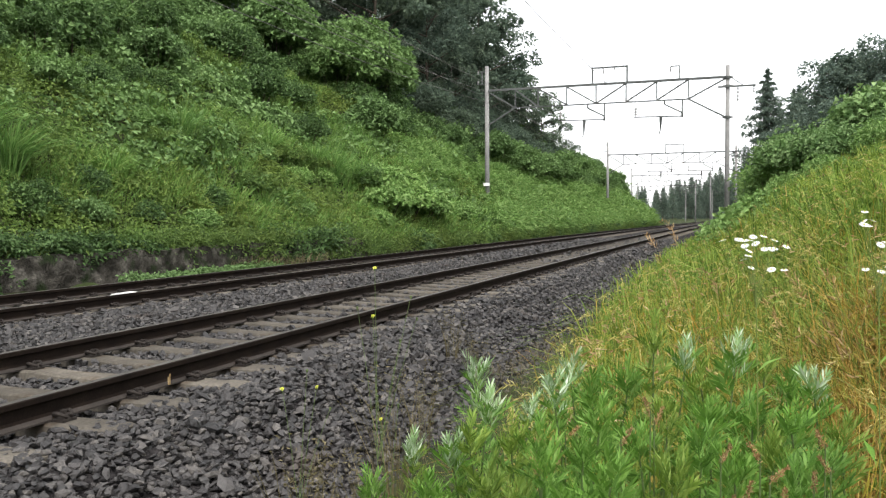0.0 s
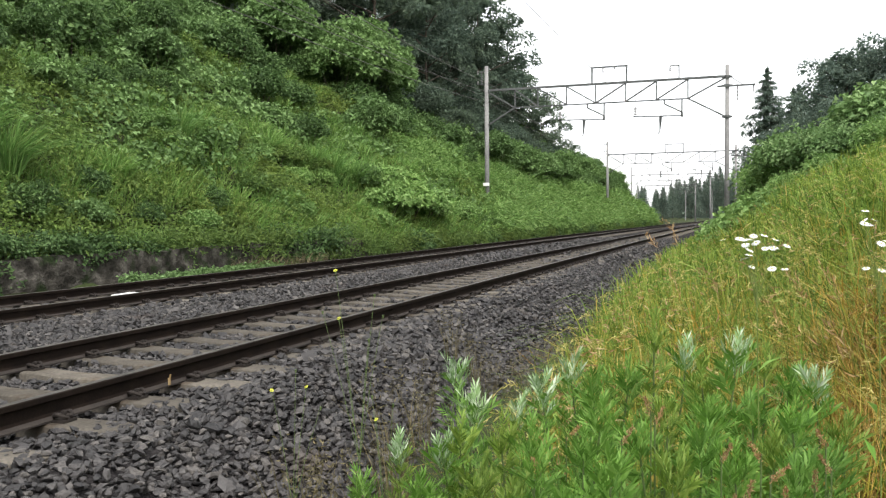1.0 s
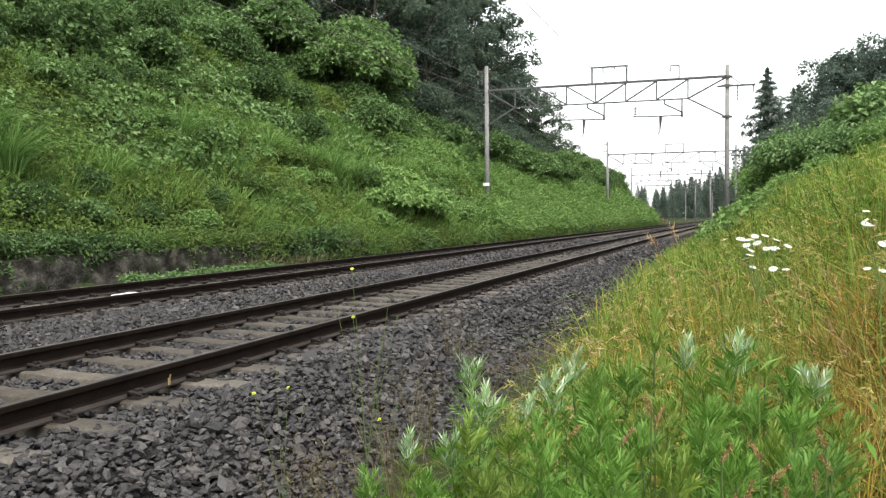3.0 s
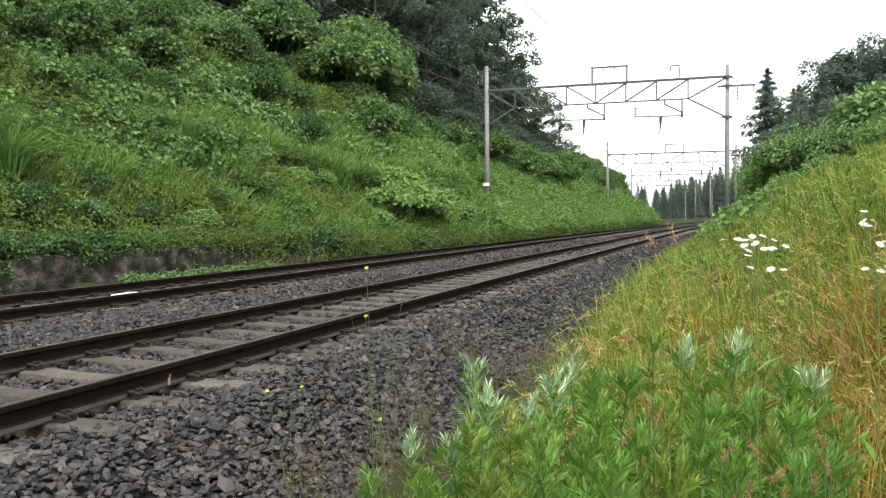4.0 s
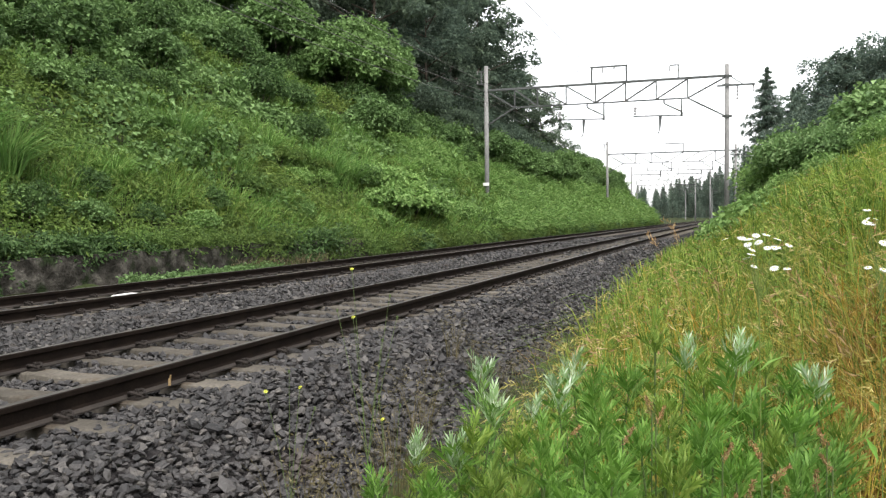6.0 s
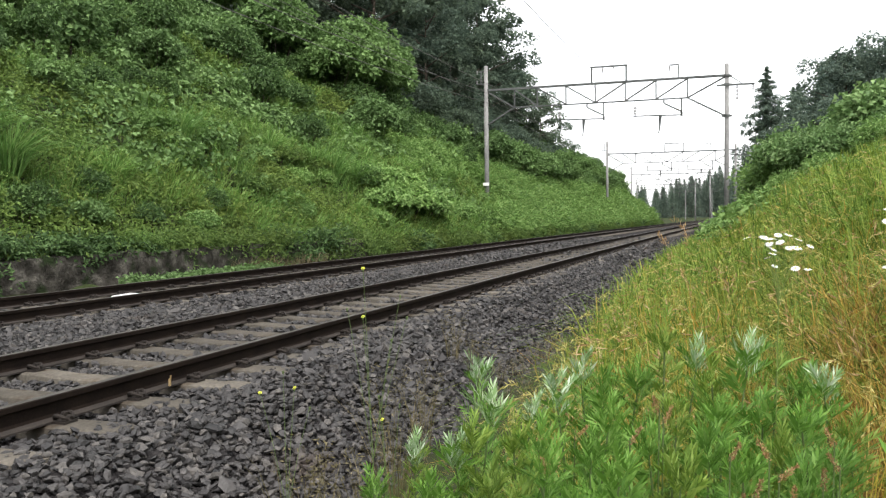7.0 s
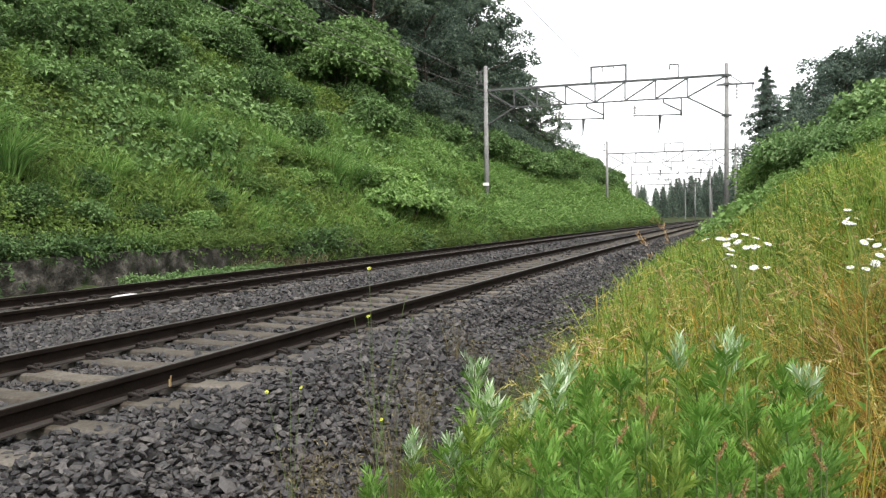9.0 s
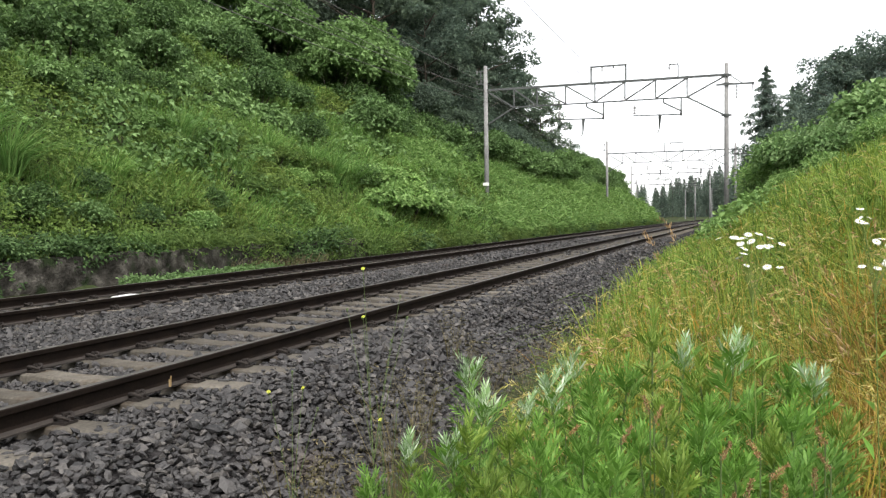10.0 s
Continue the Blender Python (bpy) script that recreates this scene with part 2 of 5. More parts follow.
def blades_np(pos, lean, height, width, droop=0.5):
    """Curved, tapering grass blades: seven vertices, five triangles each."""
    n = len(pos)
    H, W = np.broadcast_to(height, n)[:, None], np.broadcast_to(width, n)[:, None]
    D = np.broadcast_to(droop, n)[:, None]
    lean = unit(lean)
    turn = rng.uniform(0, np.pi, n)
    side = np.stack([np.cos(turn), np.sin(turn), np.zeros(n)], 1)
    up = np.array([0, 0, 1.0])
    rows = []
    for f, w in ((0, 1.0), (0.4, 0.9), (0.75, 0.6)):
        c = pos + up * H * (f - 0.35 * D * f ** 3) + lean * H * D * f ** 2
        rows += [c - side * W * w / 2, c + side * W * w / 2]
    rows.append(pos + up * H * (1 - 0.45 * D) + lean * H * D)
    t = np.array([[0, 1, 3], [0, 3, 2], [2, 3, 5], [2, 5, 4], [4, 5, 6]])
    return np.stack(rows, 1).reshape(-1, 3), (t[None] + 7 * np.arange(n)[:, None, None]).reshape(-1, 3)


def merge(chunks):
    vs, ts, k = [], [], 0
    for v, t in chunks:
        vs.append(v)
        ts.append(t + k)
        k += len(v)
    return np.concatenate(vs), np.concatenate(ts)


def rand_dirs(n, low=-1.0):
    z = rng.uniform(low, 1, n)
    a = rng.uniform(0, 2 * np.pi, n)
    s = np.sqrt(1 - z * z)
    return np.stack([s * np.cos(a), s * np.sin(a), z], 1)


def clumps_np(centres, radii, per, size, out, flat=0.8, low=-0.1, aspect=0.75):
    """Leaf clumps: leaves over the outer shell of each mound, tips hanging outwards. out: the way that the growth faces."""
    n = len(centres) * per
    c, r = np.repeat(centres, per, 0), np.repeat(radii, per)[:, None]
    s = np.repeat(np.broadcast_to(size, len(centres)), per) * rng.uniform(0.6, 1.35, n)
    d = rand_dirs(n, low)
    pos = c + d * r * rng.uniform(0.55, 1.05, (n, 1)) * np.array([1, 1, flat])
    nrm = unit(d * 0.7 + out + rng.normal(0, 0.45, (n, 3)))
    aim = d * np.array([1, 1, 0.2]) + np.array([0, 0, -0.35]) + rng.normal(0, 0.5, (n, 3))
    return small_leaves_np(pos, aim, nrm, s * 1.1, s * aspect * 1.15)


# ---- the plan: track axis, ground heights ----
BEND = 1 / (2 * 6000.0)


def axis(y):
    """The track bends gently to the right."""
    return BEND * np.maximum(y, 0) ** 2


def ground_z(x, y):
    """Height of the ground: bank on the left, ballast level in the middle, verge and bank on the right."""
    x, y = np.asarray(x, float), np.asarray(y, float)
    X = x - axis(y)
    crest = np.interp(y, [-60, 45, 92, 106, 112, 117, 122, 140, 300], [19, 18, 12.0, 10.6, 9.0, 4.5, 0.7, 0.4, 0.3])
    a = np.maximum(-11.0 - X, 0)
    left = crest * np.tanh((0.35 + a * 0.8) / np.maximum(crest, 0.5)) * np.clip((-10.7 - X) / 0.3, 0, 1) - 0.25
    wob = 0.35 * np.sin(x * 0.7 + y * 0.23) * np.sin(y * 0.31 + 1.3) + 0.2 * np.sin(x * 1.7 - y * 0.9)
    wob = wob + 0.28 * np.sin(x * 2.3 + 1.7 * np.sin(y * 0.8)) * np.sin(y * 1.6 + 0.6 * x) + 0.15 * np.sin(y * 3.3 + x * 2.9)
    left = left + wob * np.clip(a / 3, 0, 1)
    near = X + np.interp(y, [6, 14, 25, 40, 60], [0, 0.5, 1.2, 1.0, 0.3])
    right = np.interp(near, [-2.2, -0.5, 0.4, 1.2, 2.1, 4, 8, 14, 25, 60, 400], [-0.42, -0.33, -0.1, 0.42, 1.05, 2.0, 3.6, 5.5, 8, 10, 12])
    right = -0.42 + (right + 0.42) * np.interp(y, [-60, 30, 120, 260, 320], [1, 1, 0.9, 0.6, 0.1])
    right = right + 0.08 * np.sin(x * 2.1 + y * 1.1) * np.clip((X + 1) / 2, 0, 1)
    return np.where(X < -10.7, left, np.where(X > -2.2, right, -0.45))


def build_ground():
    xs = np.concatenate([np.linspace(-700, -60, 14), np.linspace(-50, -12, 60), np.linspace(-11.4, -1, 24), np.linspace(-0.6, 16, 50), np.linspace(18, 60, 18), np.linspace(80, 700, 12)])
    ys = np.concatenate([np.linspace(-80, -6, 16), np.linspace(-4, 70, 110), np.linspace(72, 330, 90), np.linspace(360, 3000, 16)])
    gx, gy = np.meshgrid(xs, ys)
    gx = gx + axis(np.minimum(gy, 400))
    gz = ground_z(gx, gy)
    v = np.stack([gx, gy, gz], -1).reshape(-1, 3)
    w, h = len(xs), len(ys)
    i = (np.arange(h - 1)[:, None] * w + np.arange(w - 1)[None]).ravel()
    t = np.concatenate([np.stack([i, i + 1, i + w + 1], 1), np.stack([i, i + w + 1, i + w], 1)])
    tagged(ob_np("ground", v, t, M_SOIL, smooth=True), "dark soil and leaf litter of a railway cutting", "ground", kind="structure")


# ---- ballast ----
BX = [-10.5, -10.2, -9.9, -9.55, -7.95, -7.6, -6.7, -5.75, -5.35, -3.78, -3.6, -3.2, -2.95, -2.05, -1.6]
BZ = [-0.3, -0.10, -0.05, -0.082, -0.082, -0.045, -0.015, -0.045, -0.082, -0.08, -0.058, -0.045, -0.05, -0.40, -0.46]


def ballast_z(X):
    return np.interp(X, BX, BZ)


def build_ballast():
    ys = np.concatenate([np.linspace(-40, 60, 120), np.linspace(63, 320, 80)])
    xs = np.array(sorted(BX + list(np.linspace(-10, -3, 30))))
    gx, gy = np.meshgrid(xs, ys)
    gz = ballast_z(gx) - 0.02 + 0.012 * np.sin(gx * 5 + gy * 3) * np.sin(gy * 4.1)
    v = np.stack([gx + axis(gy), gy, gz], -1).reshape(-1, 3)
    w, h = len(xs), len(ys)
    i = (np.arange(h - 1)[:, None] * w + np.arange(w - 1)[None]).ravel()
    t = np.concatenate([np.stack([i, i + 1, i + w + 1], 1), np.stack([i, i + w + 1, i + w], 1)])
    tagged(ob_np("ballast_bed", v, t, M_BED, smooth=True), "grey crushed-stone ballast bed under both tracks", "track bed", kind="structure")


def rocks_np(pos, size, faces):
    """Angular crushed stones, each with its own squash and turn."""
    bm = bmesh.new()
    if faces == 20:
        bmesh.ops.create_icosphere(bm, subdivisions=1, radius=0.92)
    else:
        bmesh.ops.create_cube(bm, size=1.3)
        bmesh.ops.triangulate(bm, faces=bm.faces)
    base = np.array([v.co[:] for v in bm.verts])
    tri = np.array([[v.index for v in f.verts] for f in bm.faces])
    bm.free()
    n, k = len(pos), len(base)
    v = base[None] * (1 + rng.normal(0, 0.14, (n, k, 1))) + rng.normal(0, 0.14, (n, k, 3))
    v = v * rng.uniform(0.75, 1.3, (n, 1, 3)) * np.array([1.15, 0.88, 0.60]) * np.asarray(size)[:, None, None] / 2
    yaw = rng.uniform(0, np.pi, n)
    q = unit(np.stack([np.cos(yaw), rng.normal(0, 0.22, n), rng.normal(0, 0.22, n), np.sin(yaw)], 1))
    a, b, c, d = q.T
    R = np.stack([1 - 2 * (c * c + d * d), 2 * (b * c - a * d), 2 * (b * d + a * c), 2 * (b * c + a * d), 1 - 2 * (b * b + d * d), 2 * (c * d - a * b),
                  2 * (b * d - a * c), 2 * (c * d + a * b), 1 - 2 * (b * b + c * c)], 1).reshape(n, 3, 3)
    v = np.einsum("nij,nkj->nki", R, v) + np.asarray(pos)[:, None]
    return v.reshape(-1, 3), (tri[None] + k * np.arange(n)[:, None, None]).reshape(-1, 3)


PITCHES = ((-4.56, 0.054), (-8.74, 0.278))
STEP = 0.6327


def clear_of_sleepers(X, y):
    ok = np.ones(len(X), bool)
    for cx, ph in PITCHES:
        on = (np.abs(X - cx) < 1.02) & (np.abs((y - ph + STEP / 2) % STEP - STEP / 2) < 0.15)
        rail = (np.abs(np.abs(X - cx) - 0.75) < 0.09)
        ok &= ~(on | rail)
    return ok


def build_stones():
    for name, y0, y1, per, size, faces in (("ballast_stones_near", 1.6, 5.8, 980, 0.050, 20), ("ballast_stones_next", 5.8, 9.5, 850, 0.055, 12), ("ballast_stones_middle", 9.5, 22.0, 330, 0.058, 12), ("ballast_stones_far", 22.0, 48.0, 60, 0.10, 12)):
        n = int(8.4 * (y1 - y0) * per)
        X, y = rng.uniform(-10.2, -1.75, n), rng.uniform(y0, y1, n)
        keep = clear_of_sleepers(X, y) & (X > -1.2 * y - 0.8) & (rng.uniform(0, 1, n) < np.interp(X, [-2.2, -1.75], [1, 0.35]))
        X, y = X[keep], y[keep]
        s = size * np.exp(rng.normal(0, 0.22, len(X)))
        z = ballast_z(X) + rng.uniform(-0.45, 0.5, len(X)) * s
        v, t = rocks_np(np.stack([X + axis(y), y, z], 1), s, faces)
        tagged(ob_np(name, v, t, M_STONE), "grey and purplish-brown angular crushed ballast stones", "ballast", kind="stuff")


# ---- tracks ----
RAIL = [(-0.0635, 0.0), (0.0635, 0.0), (0.0635, 0.011), (0.02, 0.024), (0.0085, 0.04), (0.0085, 0.108), (0.0325, 0.118), (0.0325, 0.147), (0.026, 0.153), (-0.026, 0.153), (-0.0325, 0.147), (-0.0325, 0.118), (-0.0085, 0.108), (-0.0085, 0.04), (-0.02, 0.024), (-0.0635, 0.011)]


def rail_mesh():
    ys = np.concatenate([np.arange(-30, 60, 3.0), np.arange(60, 330, 6.0)])
    v = np.array([[[x + axis(y), y, z - 0.018] for x, z in RAIL] for y in ys]).reshape(-1, 3)
    k = len(RAIL)
    t = []
    for i in range(len(ys) - 1):
        for j in range(k):
            a, b = i * k + j, i * k + (j + 1) % k
            t += [[a, b, b + k], [a, b + k, a + k]]
    me = mesh_np("rail", v, t, M_RUST)
    me.materials.append(M_RAILTOP)
    me.materials.append(M_FOOT)
    for i, p in enumerate(me.polygons):
        if (i // 2) % k == 8:
            p.material_index = 1
        # foot top and edges take a lighter brown than the web
        elif (i // 2) % k in (1, 2, 14, 15):
            p.material_index = 2
    return me


def sleeper_mesh():
    bm = bmesh.new()
    rows = []
    for x, top in ((-1.3, -0.012), (-1.26, 0.0), (-0.55, 0.0), (-0.3, -0.016), (0.3, -0.016), (0.55, 0.0), (1.26, 0.0), (1.3, -0.012)):
        rows.append([bm.verts.new((x, y, z)) for y, z in ((-0.138, -0.2), (-0.108, top - 0.012), (-0.094, top), (0.094, top), (0.108, top - 0.012), (0.138, -0.2))])
    for p, q in zip(rows, rows[1:]):
        for j in range(6):
            bm.faces.new((p[j], p[(j + 1) % 6], q[(j + 1) % 6], q[j]))
    bm.faces.new(rows[0][::-1]), bm.faces.new(rows[-1])
    bmesh.ops.recalc_face_normals(bm, faces=bm.faces)
    me = bpy.data.meshes.new("sleeper")
    bm.to_mesh(me)
    bm.free()
    me.materials.append(M_SLEEPER)
    return me


def clip_mesh():
    """Rail fastening: base plate, bent spring over the foot, bolt with nut."""
    bm = bmesh.new()
    box(bm, -0.05, -0.06, -0.006, 0.06, 0.06, 0.012)
    bar(bm, (0.005, 0, 0.0), (0.005, 0, 0.066), 0.022, round_=8)
    bar(bm, (0.005, 0, 0.046), (0.005, 0, 0.062), 0.042, round_=6)
    pts = [(0.056 * math.cos(f) - 0.002, 0.06 * math.sin(f), 0.036 + 0.014 * math.cos(f * 2 + 3.14)) for f in (0.3 + 5.7 * i / 13 for i in range(14))]
    tube(bm, pts, 0.0135)
    bmesh.ops.scale(bm, vec=(0.88, 0.86, 0.95), verts=bm.verts)
    me = bpy.data.meshes.new("rail_clip")
    bm.to_mesh(me)
    bm.free()
    me.materials.append(M_CLIP)
    return me


def build_tracks():
    rail_me, sl_me, clip_me = rail_mesh(), sleeper_mesh(), clip_mesh()
    for cx, ph in PITCHES:
        track = tagged(new("railway_track"), "rust-brown steel rails clipped to grey concrete sleepers in ballast", "railway track", "tracks of the line")
        track.location = (cx, 0, 0)
        for s in (-0.75, 0.75):
            r = new("rail", rail_me)
            r.parent, r.location = track, (s, 0, 0)
        for i in range(-6, 124):
            y = ph + i * STEP
            sl = new("sleeper", sl_me)
            sl.parent = track
            sl.matrix_basis = pose(float(axis(y)), y, -0.022 + 0.004 * math.sin(i * 7.3), 0, 0, 0.5 * math.sin(i * 3.1))
            if 1 <= i <= 62:
                for rx in (-0.75, 0.75):
                    for side in (1, -1):
                        c = new("rail_clip", clip_me)
                        c.parent = sl
                        c.matrix_basis = pose(rx + side * 0.1, 0, 0.004, 0, 0, 0 if side > 0 else 180)
        bm = bmesh.new()
        for i in range(124, 440):
            y = ph + i * STEP
            ax = float(axis(y))
            box(bm, ax - 1.3, y - 0.11, -0.2, ax + 1.3, y + 0.11, -0.022)
        ob = part("distant_sleepers", bm, M_SLEEPER, track)
        ob["kind"] = "stuff"


# ---- overhead line ----
def build_gantry():
    g = tagged(new("overhead_line_gantry"), "dark steel truss gantry between two line-side masts over the tracks", "gantry", "gantries along the line")
    W = 12.9
    bm = bmesh.new()
    bar(bm, (0, 0, -0.5), (0, 0, 8.98), 0.28, 0.2, round_=12)
    part("right_mast", bm, M_POLE, g, "grey tapered steel mast", smooth=True)
    bm = bmesh.new()
    bar(bm, (-W, 0, -0.5), (-W, 0, 9.75), 0.30, 0.22, round_=12)
    part("left_mast", bm, M_POLE, g, "pale grey concrete mast", smooth=True)
    for z in (8.35, 7.9, 6.3):
        bm = bmesh.new()
        bmesh.ops.create_cone(bm, cap_ends=True, segments=12, radius1=0.17, radius2=0.17, depth=0.12, matrix=Matrix.Translation((0, 0, z)))
        box(bm, -0.26, -0.05, z - 0.05, 0.26, 0.05, z + 0.05)
        part("mast_band", bm, M_STEEL, g)
    bm = bmesh.new()
    bar(bm, (0, 0, 8.38), (-W, 0, 8.38), 0.12, 0.12)
    part("top_chord", bm, M_STEEL, g)
    bm = bmesh.new()
    bar(bm, (-1.95, 0, 7.34), (-W + 1.65, 0, 7.34), 0.07, 0.09)
    part("bottom_chord", bm, M_STEEL, g)
    us = [-1.95, -3.55, -5.15, -6.75, -8.35, -9.95, -W + 1.65]
    for u in us:
        bm = bmesh.new()
        bar(bm, (u, 0, 7.34), (u, 0, 8.38), 0.07)
        part("truss_post", bm, M_STEEL, g)
    for i, (a, b) in enumerate(zip(us, us[1:])):
        lo, hi = (b, a) if i < 3 else (a, b)
        for dy in (-0.03, 0.03):
            bm = bmesh.new()
            bar(bm, (lo, dy, 7.36), (hi, dy, 8.34), 0.075, 0.03)
            part("truss_diagonal", bm, M_STEEL, g)
    for a, b in (((-1.95, 0, 7.34), (-0.1, 0, 8.3)), ((-1.95, 0, 7.34), (-0.1, 0, 6.32)), ((-W + 1.65, 0, 7.34), (-W + 0.1, 0, 6.45)), ((-W + 1.65, 0, 7.34), (-W + 0.1, 0, 8.3))):
        bm = bmesh.new()
        bar(bm, a, b, 0.08)
        part("knee_brace", bm, M_STEEL, g)
    # frames on top that carry the feeders
    bm = bmesh.new()
    for a, b in (((-6.95, 0, 8.4), (-6.95, 0, 9.27)), ((-5.1, 0, 8.4), (-5.1, 0, 9.25)), ((-7.0, 0, 9.26), (-5.05, 0, 9.26))):
        bar(bm, a, b, 0.085)
    part("feeder_frame", bm, M_STEEL, g)
    bm = bmesh.new()
    for a, b in (((-2.4, 0, 8.4), (-2.4, 0, 9.12)), ((-2.4, 0, 9.1), (-2.85, 0, 9.1))):
        bar(bm, a, b, 0.06)
    part("hook_frame", bm, M_STEEL, g)
    bm = bmesh.new()
    bar(bm, (-0.5, -0.12, 7.86), (1.35, -0.12, 7.86), 0.09)
    bar(bm, (0.1, -0.12, 8.36), (0.75, -0.12, 7.9), 0.04)
    part("cross_arm", bm, M_STEEL, g)
    for u, z0, z1 in ((-2.85, 9.08, 8.8), (-6.35, 9.24, 8.92), (-5.75, 9.24, 9.1), (0.5, 7.84, 7.1), (1.27, 7.84, 7.5), (-W - 0.5, 9.5, 9.3), (-W - 0.5, 8.95, 8.75)):
        bm = bmesh.new()
        n = 4
        for i in range(n):
            z = z0 + (z1 - z0) * (i + 0.5) / n
            bmesh.ops.create_cone(bm, cap_ends=True, segments=8, radius1=0.06, radius2=0.03, depth=abs(z1 - z0) / n * 0.7, matrix=Matrix.Translation((u, -0.05, z)))
        bar(bm, (u, -0.05, z0), (u, -0.05, z1), 0.025, round_=5)
        part("insulator", bm, M_INSUL, g, "grey glazed insulator string")
    bm = bmesh.new()
    for a, b in (((-W, 0, 9.45), (-W - 0.5, 0, 9.45)), ((-W, 0, 8.75), (-W - 0.5, 0, 8.75)), ((-W - 0.28, 0, 8.75), (-W - 0.28, 0, 9.45))):
        bar(bm, a, b, 0.06)
    part("side_bracket", bm, M_STEEL, g)
    # hanging cantilevers over each track
    for u0 in (-2.25, -6.3):
        bm = bmesh.new()
        for a, b in (((u0, 0, 7.34), (u0, 0, 6.42)), ((u0 - 0.9, 0, 7.34), (u0 - 0.9, 0, 7.12)), ((u0 - 0.9, 0, 7.12), (u0, 0, 6.65))):
            bar(bm, a, b, 0.075)
        bar(bm, (u0, 0, 6.4), (u0, 0, 6.62), 0.12, round_=8)
        part("hanger", bm, M_STEEL, g)
        bm = bmesh.new()
        bar(bm, (u0, 0, 6.47), (u0 - 2.5, 0, 6.52), 0.075, round_=6)
        part("cantilever_tube", bm, M_STEEL, g)
        bm = bmesh.new()
        bar(bm, (u0 - 1.08, 0, 6.5), (u0 - 1.12, 0, 5.75), 0.2, 0.06, round_=6)
        bar(bm, (u0 - 1.12, 0, 5.75), (u0 - 1.2, 0, 5.55), 0.06, round_=5)
        bar(bm, (u0 - 1.2, 0, 5.58), (u0 - 1.9, 0, 5.64), 0.025, round_=5)
        part("steady_arm", bm, M_STEEL, g)
        bm = bmesh.new()
        for i in range(3):
            bmesh.ops.create_cone(bm, cap_ends=True, segments=8, radius1=0.11, radius2=0.05, depth=0.09, matrix=Matrix.Translation((u0 - 2.4, 0, 6.66 + 0.14 * i)))
        bar(bm, (u0 - 2.4, 0, 6.5), (u0 - 2.4, 0, 7.5), 0.03, round_=5)
        part("insulator", bm, M_INSUL, g, "stacked disc insulator on the truss")
    bm = bmesh.new()
    box(bm, -W - 0.165, -0.19, 3.0, -W + 0.165, -0.12, 3.17)
    part("mast_plate", bm, M_WHITE, g, "small white plate on the mast")
    for i, (x, y, z) in enumerate(((-0.18, 45.5, 0), (0.5, 89.5, -0.55), (-3.2, 146.0, 0), (-7.5, 196.0, 0))):
        m = pose(x, y, z)
        if i == 0:
            g.matrix_basis = m
        else:
            copy_thing(g, m)
    # masts of a siding and a signal far down the line
    for x, y, h in ((-4.5, 200, 8), (-9.0, 230, 9), (-14.0, 210, 7.5), (1.6, 108, 7.6)):
        mast = tagged(new("line_side_mast"), "slim grey mast beside the distant tracks", "mast", "distant masts")
        mast.location = (x + float(axis(y)), y, float(ground_z(x + float(axis(y)), y)) - 0.2)
        bm = bmesh.new()
        bar(bm, (0, 0, 0), (0, 0, h), 0.26, 0.18, round_=8)
        part("pole", bm, M_POLE, mast)
        bm = bmesh.new()
        bar(bm, (-0.2, 0, h - 0.5), (1.6, 0, h - 0.5), 0.09)
        bar(bm, (0, 0, h - 1.3), (1.2, 0, h - 0.5), 0.06)
        part("arm", bm, M_STEEL, mast)


def wire_ob(name, X, heights, label, sag=0.5, r=0.006):
    """A wire from mast to mast along the line, with its sag."""
    spans = [-55.0, -5.0, 45.5, 96.0, 146.0, 196.0, 246.0]
    bm = bmesh.new()
    pts = []
    for a, b in zip(spans, spans[1:]):
        for i in range(10):
            f = i / 10
            y = a + (b - a) * f
            pts.append((X + float(axis(y)), y, heights - sag * 4 * f * (1 - f)))
    tube(bm, pts, r, 5)
    tagged(part(name, bm, M_WIRE), label, "overhead wire", "overhead wires")


def build_wires():
    for X in (-4.4, -8.5):
        wire_ob("contact_wire", X, 5.56, "thin copper contact wire above the track", 0.03)
        wire_ob("messenger_wire", X, 6.55, "thin steel messenger wire carrying the contact wire", 0.55, 0.009)
        bm = bmesh.new()
        for k in range(-1, 4):
            for i in range(1, 10):
                f = i / 10
                y = -5 + 50.5 * k + 50.5 * f
                x = X + float(axis(y))
                bar(bm, (x, y, 5.56), (x, y, 6.55 - 0.55 * 4 * f * (1 - f)), 0.006, round_=4)
        tagged(part("dropper_wires", bm, M_WIRE), "short upright dropper wires between contact and messenger wire", "overhead wire", "overhead wires")
    for X, z, n in ((-6.95, 8.9, "feeder_wire"), (-3.4, 8.8, "feeder_wire"), (0.72, 7.5, "feeder_wire"), (-14.0, 9.45, "feeder_wire"), (-14.0, 8.75, "feeder_wire")):
        wire_ob(n, X, z, "thin dark feeder wire along the masts", 0.6, 0.004)
    # lower service cables on the bank side, with spacers
    wire_ob("service_cable", -13.2, 8.3, "dark service cable strung along the bank masts", 0.7, 0.013)
    wire_ob("service_cable", -13.15, 7.7, "dark service cable strung along the bank masts", 0.7, 0.011)


